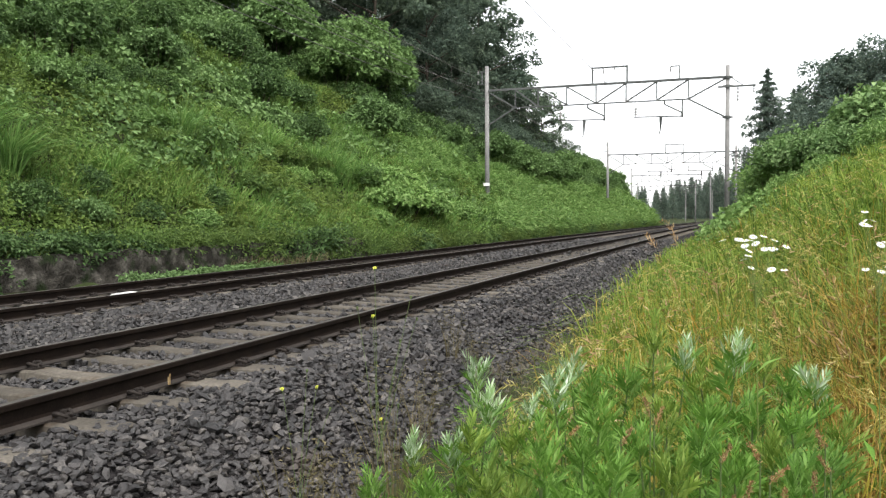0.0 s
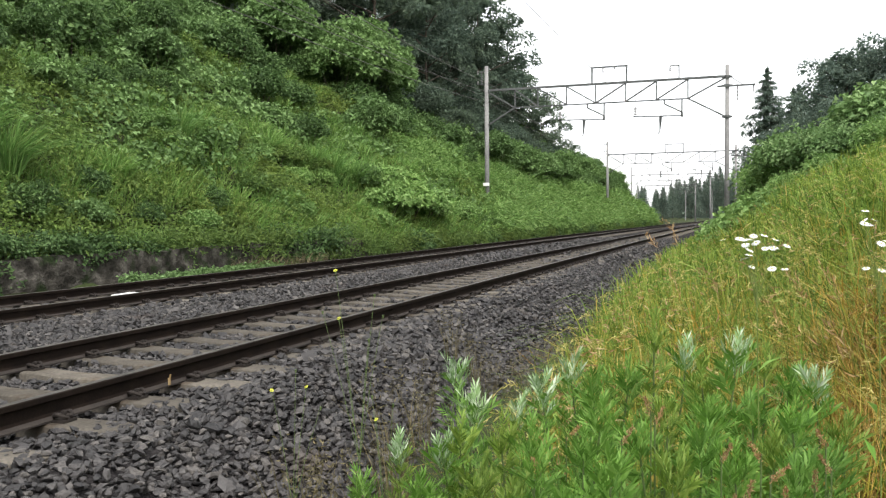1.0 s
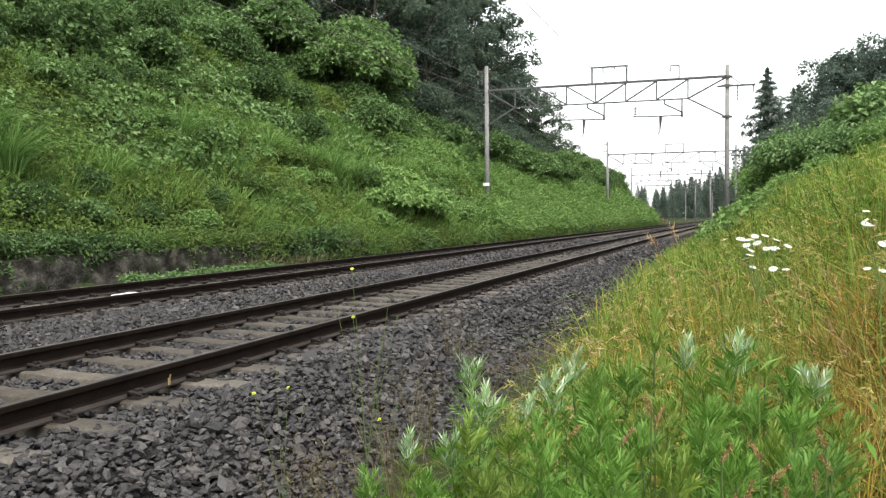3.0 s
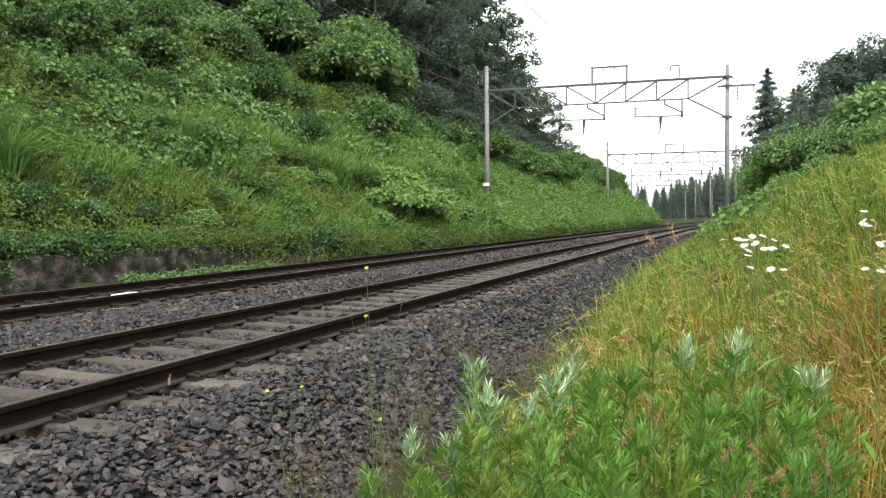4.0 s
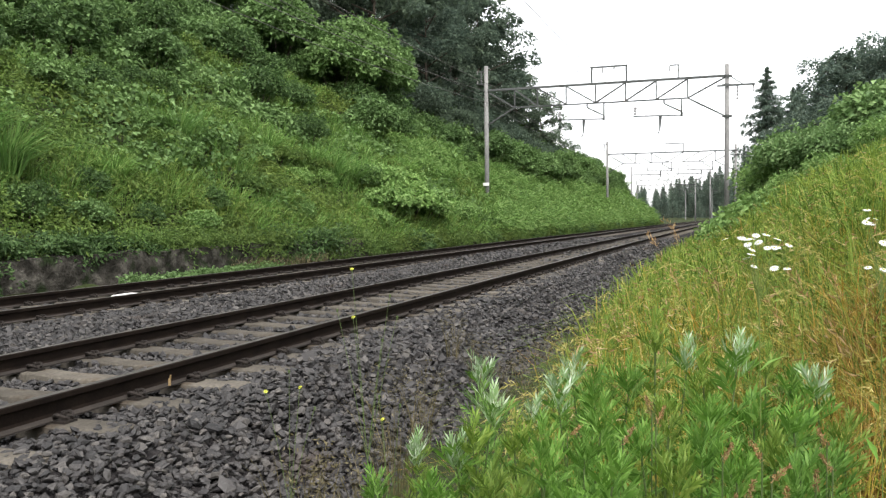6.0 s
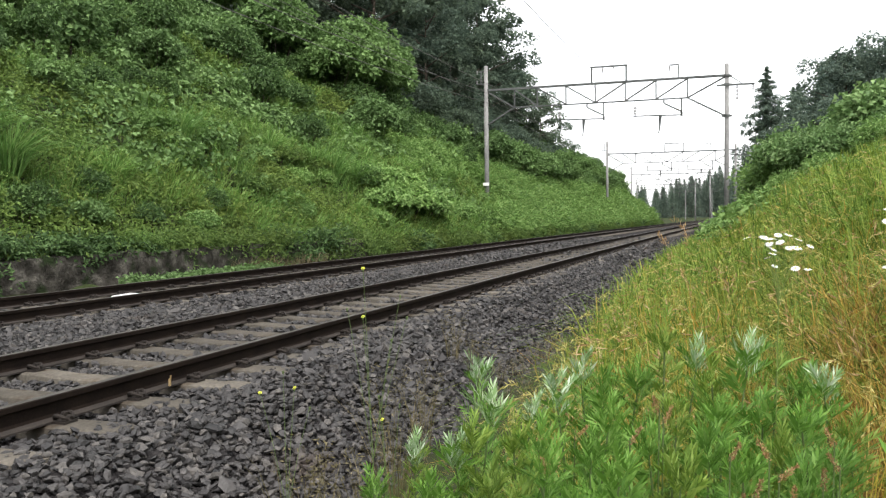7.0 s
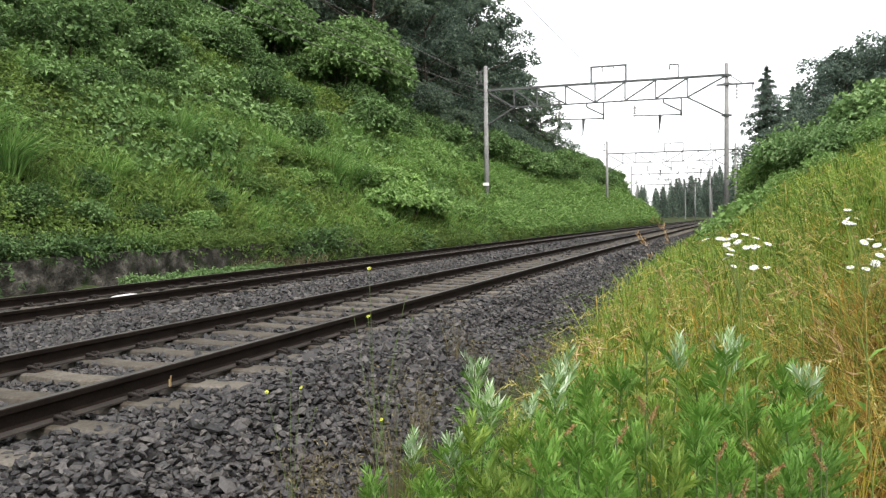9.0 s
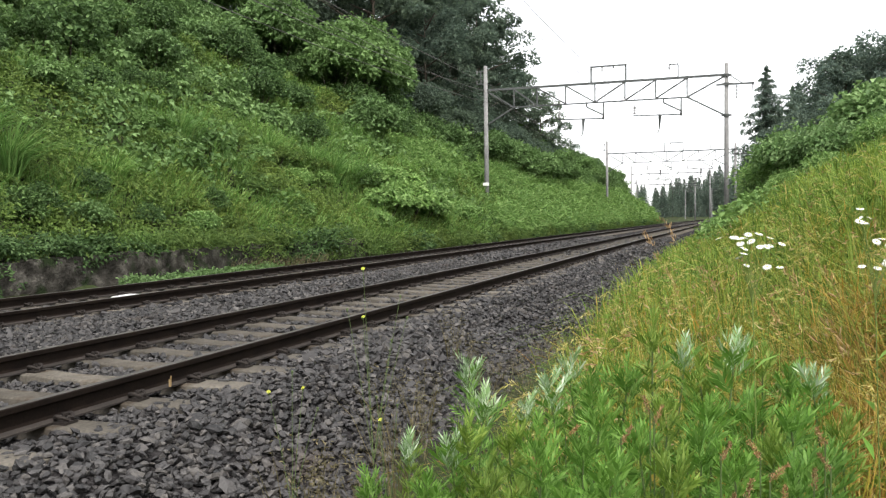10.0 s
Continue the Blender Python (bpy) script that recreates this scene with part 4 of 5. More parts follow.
def build_trees():
    # dark wood on the bank beyond the shrubs
    protos = [broadleaf("broadleaf_tree", 13, 4.6, 0.29, 10000, L_TREE, "tall dark green broad-leaved tree at the top of the bank"),
              broadleaf("broadleaf_tree", 11, 4.2, 0.27, 9000, L_TREE, "dense dark green tree on the wooded bank"),
              conifer("conifer_tree", 15, 3.4, 8000, L_CONIFER, "dark green conifer standing in the wood")]
    spots = [[], [], []]
    k = 0
    for y, a in ((54, 24), (58, 21.5), (59, 28), (63, 24.5), (66, 23.2), (67, 30), (70, 24.5), (73, 22.2), (74, 28), (78, 23.5), (80, 20.6), (82, 27), (85, 24), (62, 33), (72, 34), (82, 33), (52, 29), (56, 34), (48, 33), (60, 38), (68, 38), (76, 37), (50, 38), (84, 36), (54, 42), (64, 43), (45, 38), (84, 18.9)):
        s = rng.uniform(0.85, 1.15) * (0.66 if a / y < 0.23 else 0.82 if a / y < 0.29 else 1.0)
        spots[(0, 1, 0, 2, 1)[k % 5]].append(bank_spot(y, a, -0.3, s))
        k += 1
    for p, s in zip(protos, spots):
        place_copies(p, s, "wood on the left bank")
    # trees above the right-hand verge
    # the paler conifer colour puts haze on these broad-leaved crowns
    right = broadleaf("broadleaf_tree", 9, 3.6, 0.22, 9000, L_CONIFER, "airy dark green tree above the verge")
    place_copies(right, [(x + float(axis(y)), y, -0.4, rng.uniform(0, 360), s) for x, y, s in ((7.0, 62, 1.02), (9.6, 61, 0.98), (5.2, 68, 0.7), (13.0, 58, 0.78), (8.9, 72, 1.1), (4.6, 78, 0.75), (6.9, 80, 0.9))], "trees on the right bank")
    con = conifer("conifer_tree", 15, 5.6, 27000, L_CONIFER, "dark conifer beside the line with drooping branches", 0.018, 0.85)
    place_copies(con, [(x + float(axis(y)), y, -0.4, rng.uniform(0, 360), s) for x, y, s in ((2.9, 96, 1.08), (5.4, 94, 0.84), (4.4, 104, 0.85), (6.6, 106, 0.95), (1.0, 112, 0.62), (8.5, 98, 0.95))], "conifers on the right bank")
    # far wood closing the line
    far = conifer("conifer_tree", 20, 6.0, 2600, L_CONIFER, "distant dark conifer closing the view down the line", 0.042)
    spots = []
    for i in range(76):
        x = -46 + i * 1.05 + rng.uniform(-0.8, 0.8)
        y = 335 + rng.uniform(-12, 25)
        spots.append((x, y, -0.5, rng.uniform(0, 360), float(np.interp(x, [-46, -34, -28, -20, -4, 30], [0.55, 0.72, 0.6, 0.75, 1.0, 1.1])) * rng.uniform(0.82, 1.12)))
    place_copies(far, spots, "distant wood")


def build_right_bank():
    kud = shrub("creeper_mound", 2.4, 3.2, 0.2, 9000, L_PALE, "big mound of bush smothered in pale green creeper", 0.85)
    place_copies(kud, [(x + float(axis(y)), y, dz, rng.uniform(0, 360), s) for x, y, dz, s in ((5.9, 36, -0.35, 1.05), (8.3, 35, 0.2, 1.1), (4.4, 40, -0.3, 0.75), (11.2, 36, 0.4, 1.2), (7.0, 42, -0.1, 1.15), (13.8, 40, 0.3, 1.3))], "creeper mounds")
    spots = [(x + float(axis(y)), y, dz, rng.uniform(0, 360), s) for x, y, dz, s in ((1.5, 38, -0.1, 1.3), (2.4, 36, -0.1, 1.5), (2.7, 28, -0.3, 0.8), (3.3, 34, -0.1, 1.25), (4.6, 29, -0.1, 0.9), (1.0, 38, -0.1, 0.8), (1.9, 31, -0.2, 0.7), (2.4, 40, -0.1, 1.3), (3.6, 45, 0, 1.3), (5.5, 33, 0, 1.0), (1.6, 48, -0.1, 0.9), (2.2, 58, 0, 1.2), (2.6, 72, 0, 1.5), (5, 55, 0, 1.7), (1.3, 85, 0, 1.2), (1.6, 110, 0, 1.6), (2.7, 36, 0, 0.9), (3.9, 34, 0.1, 1.0))]
    place_copies(shrub("shrub", 1.3, 2.0, 0.13, 2600, L_FRESH, "yellow-green bush on the grassy bank", 0.5), spots[::2], "bushes on the right bank")
    place_copies(shrub("shrub", 1.3, 2.1, 0.13, 2600, L_PALE, "mid-green bush on the grassy bank", 0.6), spots[1::2], "bushes on the right bank")
    n = 2600
    y = 22 * (120 / 22) ** rng.uniform(0, 1, n)
    X = rng.uniform(0.8, 13, n)
    x = X + axis(y)
    C = np.stack([x, y, ground_z(x, y) + 0.1], 1)
    v, t = clumps_np(C, rng.uniform(0.25, 0.5, n) * np.interp(y, [20, 100], [1, 2]), 30, np.interp(y, [20, 120], [0.14, 0.4]), np.array([-0.3, -0.2, 0.8]))
    tagged(ob_np("right_bank_creepers", v, t, L_FRESH), "leafy creeper and weeds over the right bank", "undergrowth", kind="stuff")


def build_verge():
    tus = tussock("grass_tussock", "lush arching clump of light green grass on the verge", L_VERGEGREEN, 150, 0.8, 0.010)
    place_copies(tus, [(x, y, 0, rng.uniform(0, 360), s) for x, y, s in ((2.3, 7.5, 1.0), (2.9, 8.6, 1.2), (1.9, 9.4, 0.9), (3.3, 10.5, 1.2), (2.5, 11.8, 1.1), (1.5, 11.0, 0.8), (3.9, 12.5, 1.2), (2.0, 14.0, 1.0), (1.0, 14.5, 0.8), (3.1, 16.0, 1.2), (1.4, 6.4, 0.7), (0.6, 9.0, 0.6), (2.2, 18.5, 1.1), (1.0, 20.0, 0.9))], "tussocks on the verge")
    n = 200
    y = rng.uniform(22, 40, n)
    X = rng.uniform(-0.75, 1.1, n)
    x = X + axis(y)
    C = np.stack([x, y, ground_z(x, y) + rng.uniform(0.2, 0.8, len(x))], 1)
    v, t = clumps_np(C, rng.uniform(0.2, 0.4, len(x)), 30, 0.14, np.array([0, -0.3, 0.9]), aspect=0.7)
    tagged(ob_np("verge_creepers", v, t, L_FRESH), "pale green broad-leaved weeds climbing through the verge grass", "undergrowth", kind="stuff")
    for name, n, mat, lab, x0, x1, h0, h1, seed in (
            ("verge_dry_grass", 31000, L_VERGE, "tall ripening yellow and rust-brown grass on the verge", -2.2, 1.4, 0.4, 0.8, 1.0),
            ("verge_green_grass", 56000, L_VERGEGREEN, "fresh yellow-green grass on the verge and lower bank", -2.1, 6.0, 0.4, 0.95, 5.0)):
        y = 2.7 * (70 / 2.7) ** (rng.uniform(0, 1, n) ** 1.15)
        X = rng.uniform(x0, x1, n)
        dry = patchy(np.stack([X, y, 0 * y], 1), 0.8, seed)
        keep = (dry > rng.uniform(-0.55, 0.25, n)) & (X > np.interp(y, [2.5, 5.0, 8.0, 12.0, 20.0], [-0.6, -0.92, -1.3, -1.72, -1.95]) + rng.normal(0, 0.14, n)) & ~((X > 0.3 * y - 0.1) & (y < 2.6))
        if mat is L_VERGE:
            keep &= rng.uniform(0, 1, n) > np.interp(y, [6, 13], [0, 0.85])
        X, y = X[keep], y[keep]
        x = X + axis(y)
        m = len(x)
        ang = rng.uniform(0, 2 * np.pi, m)
        lean = np.stack([np.cos(ang) - 0.3, np.sin(ang), np.zeros(m)], 1)
        edge = np.interp(X, [-2.2, -1.2, -0.3], [0.62, 0.88, 1.0])
        v, t = blades_np(np.stack([x, y, ground_z(x, y) - 0.02], 1), lean, rng.uniform(h0 * 0.6, h1 * 1.12, m) * edge, np.maximum(0.0055, 0.0013 * y) * rng.uniform(0.4, 1.5, m), np.where(rng.uniform(0, 1, m) < 0.6, rng.uniform(0.05, 0.45, m), rng.uniform(0.5, 1.6, m)))
        tagged(ob_np(name, v, t, mat), lab, "grass", kind="stuff")
    # grass of the verge behind
    n = 9000
    y = rng.uniform(-25, -0.8, n)
    x = rng.uniform(-1.7, 9, n)
    ang = rng.uniform(0, 2 * np.pi, n)
    v, t = blades_np(np.stack([x, y, ground_z(x, y) - 0.02], 1), np.stack([np.cos(ang), np.sin(ang), 0 * ang], 1), rng.uniform(0.3, 0.7, n), 0.02, rng.uniform(0.2, 0.9, n))
    tagged(ob_np("verge_grass_behind", v, t, L_VERGEGREEN), "yellow-green grass on the verge further back", "grass", kind="stuff")
    # slack grass growing through the mugwort
    n = 1500
    y = rng.uniform(1.55, 3.0, n)
    X = rng.uniform(-0.85, 0.75, n)
    thin = rng.uniform(0, 1, n) < np.interp(X - 0.12 * y, [-0.9, -0.2, 0.1, 0.5], [0.12, 0.3, 0.7, 1.0])
    X, y = X[thin], y[thin]
    ang = rng.uniform(0, 2 * np.pi, len(X))
    v, t = blades_np(np.stack([X, y, ground_z(X, y) - 0.02], 1), np.stack([np.cos(ang), np.sin(ang), 0 * ang], 1), rng.uniform(0.4, 0.8, len(X)), rng.uniform(0.003, 0.006, len(X)), rng.uniform(0.1, 1.1, len(X)))
    tagged(ob_np("verge_near_grass", v, t, L_VERGE), "slack yellow-green grass growing through the mugwort", "grass", kind="stuff")
    # broad-leaved weeds among the grass
    n = 2600
    y = 3.0 * (40 / 3.0) ** rng.uniform(0, 1, n)
    X = np.maximum(rng.uniform(-1.8, 5.0, n), np.interp(y, [3, 8, 14], [-0.7, -1.15, -1.7]))
    x = X + axis(y)
    C = np.stack([x, y, ground_z(x, y) + rng.uniform(0.0, 0.35, n) * np.interp(X, [-1.8, -0.8], [0.3, 1])], 1)
    v, t = clumps_np(C, rng.uniform(0.08, 0.2, n) * np.interp(y, [3, 40], [0.8, 2.2]), 26, np.interp(y, [3, 12, 40], [0.06, 0.09, 0.17]), np.array([-0.1, -0.2, 0.9]), flat=1.3, aspect=0.35)
    tagged(ob_np("verge_weeds", v, t, L_VERGEGREEN), "leafy yellow-green weeds among the verge grass", "undergrowth", kind="stuff")
    # seed heads nodding over the grass
    n = 1300
    y = 2.8 * (30 / 2.8) ** rng.uniform(0, 1, n)
    X = np.maximum(rng.uniform(-1.6, 2.2, n), np.interp(y, [3, 8, 14], [-0.6, -1.05, -1.5]))
    x = X + axis(y)
    z = ground_z(x, y) + rng.uniform(0.45, 0.85, n) * np.interp(X, [-1.6, -0.6], [0.6, 1])
    v, t = leaves_np(np.stack([x, y, z], 1), rng.normal(0, 1, (n, 3)) * np.array([1, 1, 0.5]) + np.array([-0.4, 0, 0.3]), rng.normal(0, 1, (n, 3)), rng.uniform(0.05, 0.11, n), 0.010 + 0.0006 * y, 0.4)
    tagged(ob_np("verge_seed_heads", v, t, L_SEED), "rusty seed heads nodding among the verge grass", "grass", kind="stuff")
    # rust-red ripe grass in patches
    n = 4200
    y = np.where(np.arange(n) < 3600, rng.uniform(2.5, 5.6, n), rng.uniform(4.0, 10.0, n))
    X = np.where(np.arange(n) < 3600, rng.normal(0.145, 0.05, n) * y, rng.normal(-0.125, 0.03, n) * y)
    keep = patchy(np.stack([X, y, 0 * y], 1), 1.6, 7.0) > rng.uniform(-0.5, 0.3, n)
    X, y = X[keep], y[keep]
    ang = rng.uniform(0, 2 * np.pi, len(X))
    v, t = blades_np(np.stack([X, y, ground_z(X, y) - 0.02], 1), np.stack([np.cos(ang), np.sin(ang), 0 * ang], 1), rng.uniform(0.35, 0.85, len(X)) * np.interp(X / y, [-0.2, -0.1], [0.7, 1]), rng.uniform(0.003, 0.007, len(X)), rng.uniform(0.1, 1.3, len(X)))
    tagged(ob_np("verge_rusty_grass", v, t, L_RUSTY), "ripe rust-orange grass in patches on the verge", "grass", kind="stuff")
    # loose drooping panicles
    n, per = 620, 22
    y = 2.6 * (16 / 2.6) ** rng.uniform(0, 1, n)
    X = np.maximum(rng.uniform(-1.5, 2.6, n), np.interp(y, [3, 8, 14], [-0.7, -1.2, -1.7]))
    base = np.stack([X, y, ground_z(X, y) + rng.uniform(0.5, 0.92, n) * np.interp(X, [-1.6, -0.6], [0.7, 1])], 1)
    ang = rng.uniform(0, 2 * np.pi, n)
    way = np.stack([np.cos(ang), np.sin(ang), 0 * ang], 1)
    f = np.tile(np.linspace(0, 1, per), n)[:, None]
    L = np.repeat(rng.uniform(0.1, 0.2, n), per)[:, None]
    w, b = np.repeat(way, per, 0), np.repeat(base, per, 0)
    up = np.array([0, 0, 1.0])
    pos = b + L * (w * f * (0.35 + 0.6 * f) + up * (0.75 * f - 0.9 * f * f))
    aim = w * (0.35 + f) + up * (0.75 - 1.6 * f) + rng.normal(0, 0.35, (n * per, 3))
    v, t = small_leaves_np(pos, aim, rng.normal(0, 1, (n * per, 3)), rng.uniform(0.015, 0.032, n * per), 0.0036 + 0.0005 * b[:, 1], 0.3)
    tagged(ob_np("verge_panicles", v, t, L_STRAW), "pale straw-yellow drooping grass panicles on the verge", "grass", kind="stuff")
    # dead grass and stalks on the ballast shoulder
    n = 2200
    y = rng.uniform(4.8, 15, n)
    X = rng.uniform(-2.2, -1.1, n)
    ang = rng.uniform(0, 2 * np.pi, n)
    keep = patchy(np.stack([X, y, 0 * y], 1), 1.4, 2.0) > 0.0
    v, t = blades_np(np.stack([X, y, np.maximum(ballast_z(X), ground_z(X, y)) + 0.01], 1)[keep], np.stack([np.cos(ang), np.sin(ang), 0 * ang], 1)[keep], 0.16, 0.006, 1.3)
    tagged(ob_np("dead_grass", v, t, L_DRY), "withered brown grass lying on the ballast edge", "grass", kind="stuff")


# ---- foreground plants that sway ----
WIND = [(0.0, 5), (0.5, 12), (1.0, 6), (1.5, -20), (2.0, -14), (2.5, -26), (3.0, 8), (3.5, 14), (4.0, 4), (4.5, -8), (5.0, -20), (5.5, 38), (6.0, 10), (6.5, 30), (7.0, 48), (7.5, 24), (8.0, 38), (8.5, 33), (9.0, -27), (9.5, -17), (10.0, -3)]
BREEZE = [(0.0, 2), (0.5, 22), (1.0, -35), (1.5, 22), (2.0, 3), (2.5, 22), (3.0, -10), (3.5, 12), (4.0, -4), (4.5, -22), (5.0, 3), (5.5, -7), (6.0, 10), (6.5, -5), (7.0, 6), (7.5, 12), (8.0, -7), (8.5, -2), (9.0, -2), (9.5, -24), (10.0, -12)]
RIGHT = Vector((math.cos(YAW), math.sin(YAW), 0))
AHEAD = Vector((-math.sin(YAW), math.cos(YAW), 0))
SWAYS = []


def spot(px, py, depth):
    """The place at that depth before the camera, by picture coordinates of a 1568 x 882 view."""
    m = look(EYE, AIM, ROLL)
    return m @ Vector(((px - 784) / 1468 * depth, -(py - 441) / 1468 * depth, -depth))


def lobed_leaf(scale):
    """One deeply cut leaf: a slim midrib with narrow pointed lobes, as vertices and triangles."""
    v, t = [], []

    def lobe(x0, y0, x1, y1, w, lift):
        d = Vector((x1 - x0, y1 - y0, 0)).normalized()
        n = Vector((-d.y, d.x, 0)) * w / 2
        mx, my = x0 + (x1 - x0) * 0.45, y0 + (y1 - y0) * 0.45
        i = len(v)
        v.extend([(x0, y0, 0.0), (mx + n.x, my + n.y, lift * 0.5 + 0.03), (mx - n.x, my - n.y, lift * 0.5), (x1, y1, lift)])
        t.extend([(i, i + 2, i + 1), (i + 1, i + 2, i + 3)])

    lobe(0, 0, 0, 0.62, 0.05, 0.05)
    lobe(0, 0.45, 0, 1.0, 0.105, -0.06)
    for y0, x1, y1, w in ((0.18, 0.20, 0.42, 0.058), (0.29, 0.30, 0.60, 0.08), (0.41, 0.32, 0.77, 0.09), (0.54, 0.23, 0.92, 0.085)):
        lobe(0, y0, x1, y1, w, 0.08)
        lobe(0, y0 + 0.03, -x1, y1 + 0.03, w, 0.08)
    return np.array(v) * scale, np.array(t)


def mugwort(height, seed, pale):
    r = np.random.default_rng(seed)
    m = tagged(new("mugwort_plant"), "leafy green mugwort with pale shoot tips" if pale else "leafy bright green mugwort plant", "wild plant", "mugwort beside the track")
    bm = bmesh.new()
    pts = [Vector((0.02 * math.sin(i * 1.7 + seed), 0.02 * math.cos(i * 1.3 + seed), height * i / 6 - 0.02)) for i in range(7)]
    pts[6].x = pts[6].y = 0
    for i, (a, b) in enumerate(zip(pts, pts[1:])):
        bar(bm, a, b, 0.010 - 0.001 * i, 0.009 - 0.001 * i, round_=6)
    part("stem", bm, L_STEM, m)
    base, tri = lobed_leaf(1.0)
    green = L_MUGWORT_WARM if seed % 3 == 0 else L_MUGWORT
    size0 = (0.084, 0.097, 0.11)[seed % 3]
    for nm, mat, n, f0, f1, size, rise in (("foliage", green, 108, 0.15, 0.98, size0, 0.2), ("shoot_tip", L_TIP if pale else green, 12, 0.93, 1.0, 0.074, 1.5)):
        V, T = [], []
        for i in range(n):
            f = f0 + (f1 - f0) * (i + r.uniform(0, 0.8)) / n
            a = i * 2.4 + r.uniform(-0.5, 0.5)
            s = size * r.uniform(0.6, 1.25) * (1 if nm == "shoot_tip" else 1.15 - 0.45 * f)
            up = rise + r.normal(0, 0.25) + (0.7 * f if nm == "foliage" else 0)
            aim = Vector((math.cos(a), math.sin(a), up)).normalized()
            side = aim.cross(Vector((0, 0, 1))).normalized()
            nrm = side.cross(aim)
            roll = Matrix.Rotation(r.normal(0, 0.35), 3, aim)
            M = roll @ Matrix((side, aim, nrm)).transposed()
            V.append((base * s * np.array([1.0 if nm == "foliage" else 0.6, 1, 1])) @ np.array(M).T + np.array([0, 0, height * f]) + np.array(aim) * 0.008)
            T.append(tri + len(base) * i)
        ob_np(nm, np.concatenate(V), np.concatenate(T), mat, m)
    return m


def build_mugworts():
    rows = [(840, 628, 2.35, 1, BREEZE, 1.0), (862, 690, 2.1, 1, BREEZE, 0.7), (728, 772, 2.3, 1, BREEZE, 0.7), (980, 660, 2.0, 1, BREEZE, 0.6), (1008, 628, 2.3, 1, WIND, 0.4),
            (1155, 560, 2.0, 0, WIND, 0.45), (1212, 600, 2.15, 1, WIND, 0.45), (1300, 592, 1.9, 1, WIND, 0.5), (1350, 612, 2.05, 0, WIND, 0.5), (1440, 650, 1.9, 1, WIND, 0.4),
            (800, 770, 2.0, 1, BREEZE, 0.5), (905, 745, 1.8, 0, BREEZE, 0.5), (1060, 700, 1.8, 0, WIND, 0.35), (1110, 640, 2.1, 0, WIND, 0.4), (1180, 700, 1.7, 0, WIND, 0.35),
            (1250, 690, 1.7, 0, WIND, 0.4), (1400, 710, 1.7, 0, WIND, 0.4), (1490, 735, 1.75, 0, WIND, 0.35), (960, 790, 1.6, 0, BREEZE, 0.4),
            (1080, 800, 1.5, 0, WIND, 0.3), (1190, 800, 1.5, 0, WIND, 0.3), (1300, 790, 1.5, 0, WIND, 0.3), (1410, 810, 1.5, 0, WIND, 0.3), (860, 815, 1.75, 0, BREEZE, 0.4), (660, 835, 2.3, 0, BREEZE, 0.5),
            (760, 840, 1.9, 0, BREEZE, 0.4), (935, 700, 2.2, 1, BREEZE, 0.6), (1030, 760, 1.7, 0, WIND, 0.3), (1130, 745, 1.65, 0, WIND, 0.35),
            (1240, 640, 2.0, 0, WIND, 0.4), (1330, 700, 1.75, 0, WIND, 0.4), (1395, 640, 2.0, 0, WIND, 0.45), (1370, 760, 1.6, 0, WIND, 0.35), (1240, 760, 1.6, 0, WIND, 0.3), (1460, 780, 1.6, 0, WIND, 0.35), (830, 745, 2.0, 0, BREEZE, 0.5), (950, 745, 1.8, 0, BREEZE, 0.4), (1050, 655, 2.1, 0, WIND, 0.4), (910, 850, 1.6, 0, BREEZE, 0.3), (1010, 850, 1.5, 0, WIND, 0.3)]
    for i, (px, py, d, pale, gust, amp) in enumerate(rows):
        tip = spot(px, py, d) - Vector((0, 0, 0.045))
        g = float(ground_z(tip.x, tip.y)) if tip.x > -2.0 else float(ballast_z(tip.x))
        h = tip.z - g
        p = mugwort(h, 40 + i, pale)
        p.location = (tip.x, tip.y, g)
        SWAYS.append((p, Vector((0, 0, h)), d, gust, amp))


def daisy(name, mat, centre, nrm, r, parent, label="", n=13):
    """One small flower: a ring of petals round its centre."""
    nrm = Vector(nrm).normalized()
    u = nrm.orthogonal().normalized()
    w = nrm.cross(u)
    aims = np.array([u * math.cos(6.283 * i / n) + w * math.sin(6.283 * i / n) + nrm * 0.12 for i in range(n)])
    v, t = leaves_np(np.zeros((n, 3)), aims, np.repeat(np.array([nrm]), n, 0), r, r * 0.5, 0.05)
    if mat is L_YELLOW:
        v2, t2 = leaves_np(np.zeros((n, 3)), aims + np.array(nrm) * 0.6, np.repeat(np.array([nrm]), n, 0), r * 0.7, r * 0.4, 0.05)
        v, t = merge([(v, t), (v2, t2)])
    ob = ob_np(name, v, t, mat, parent, label)
    ob.location = centre
    return ob


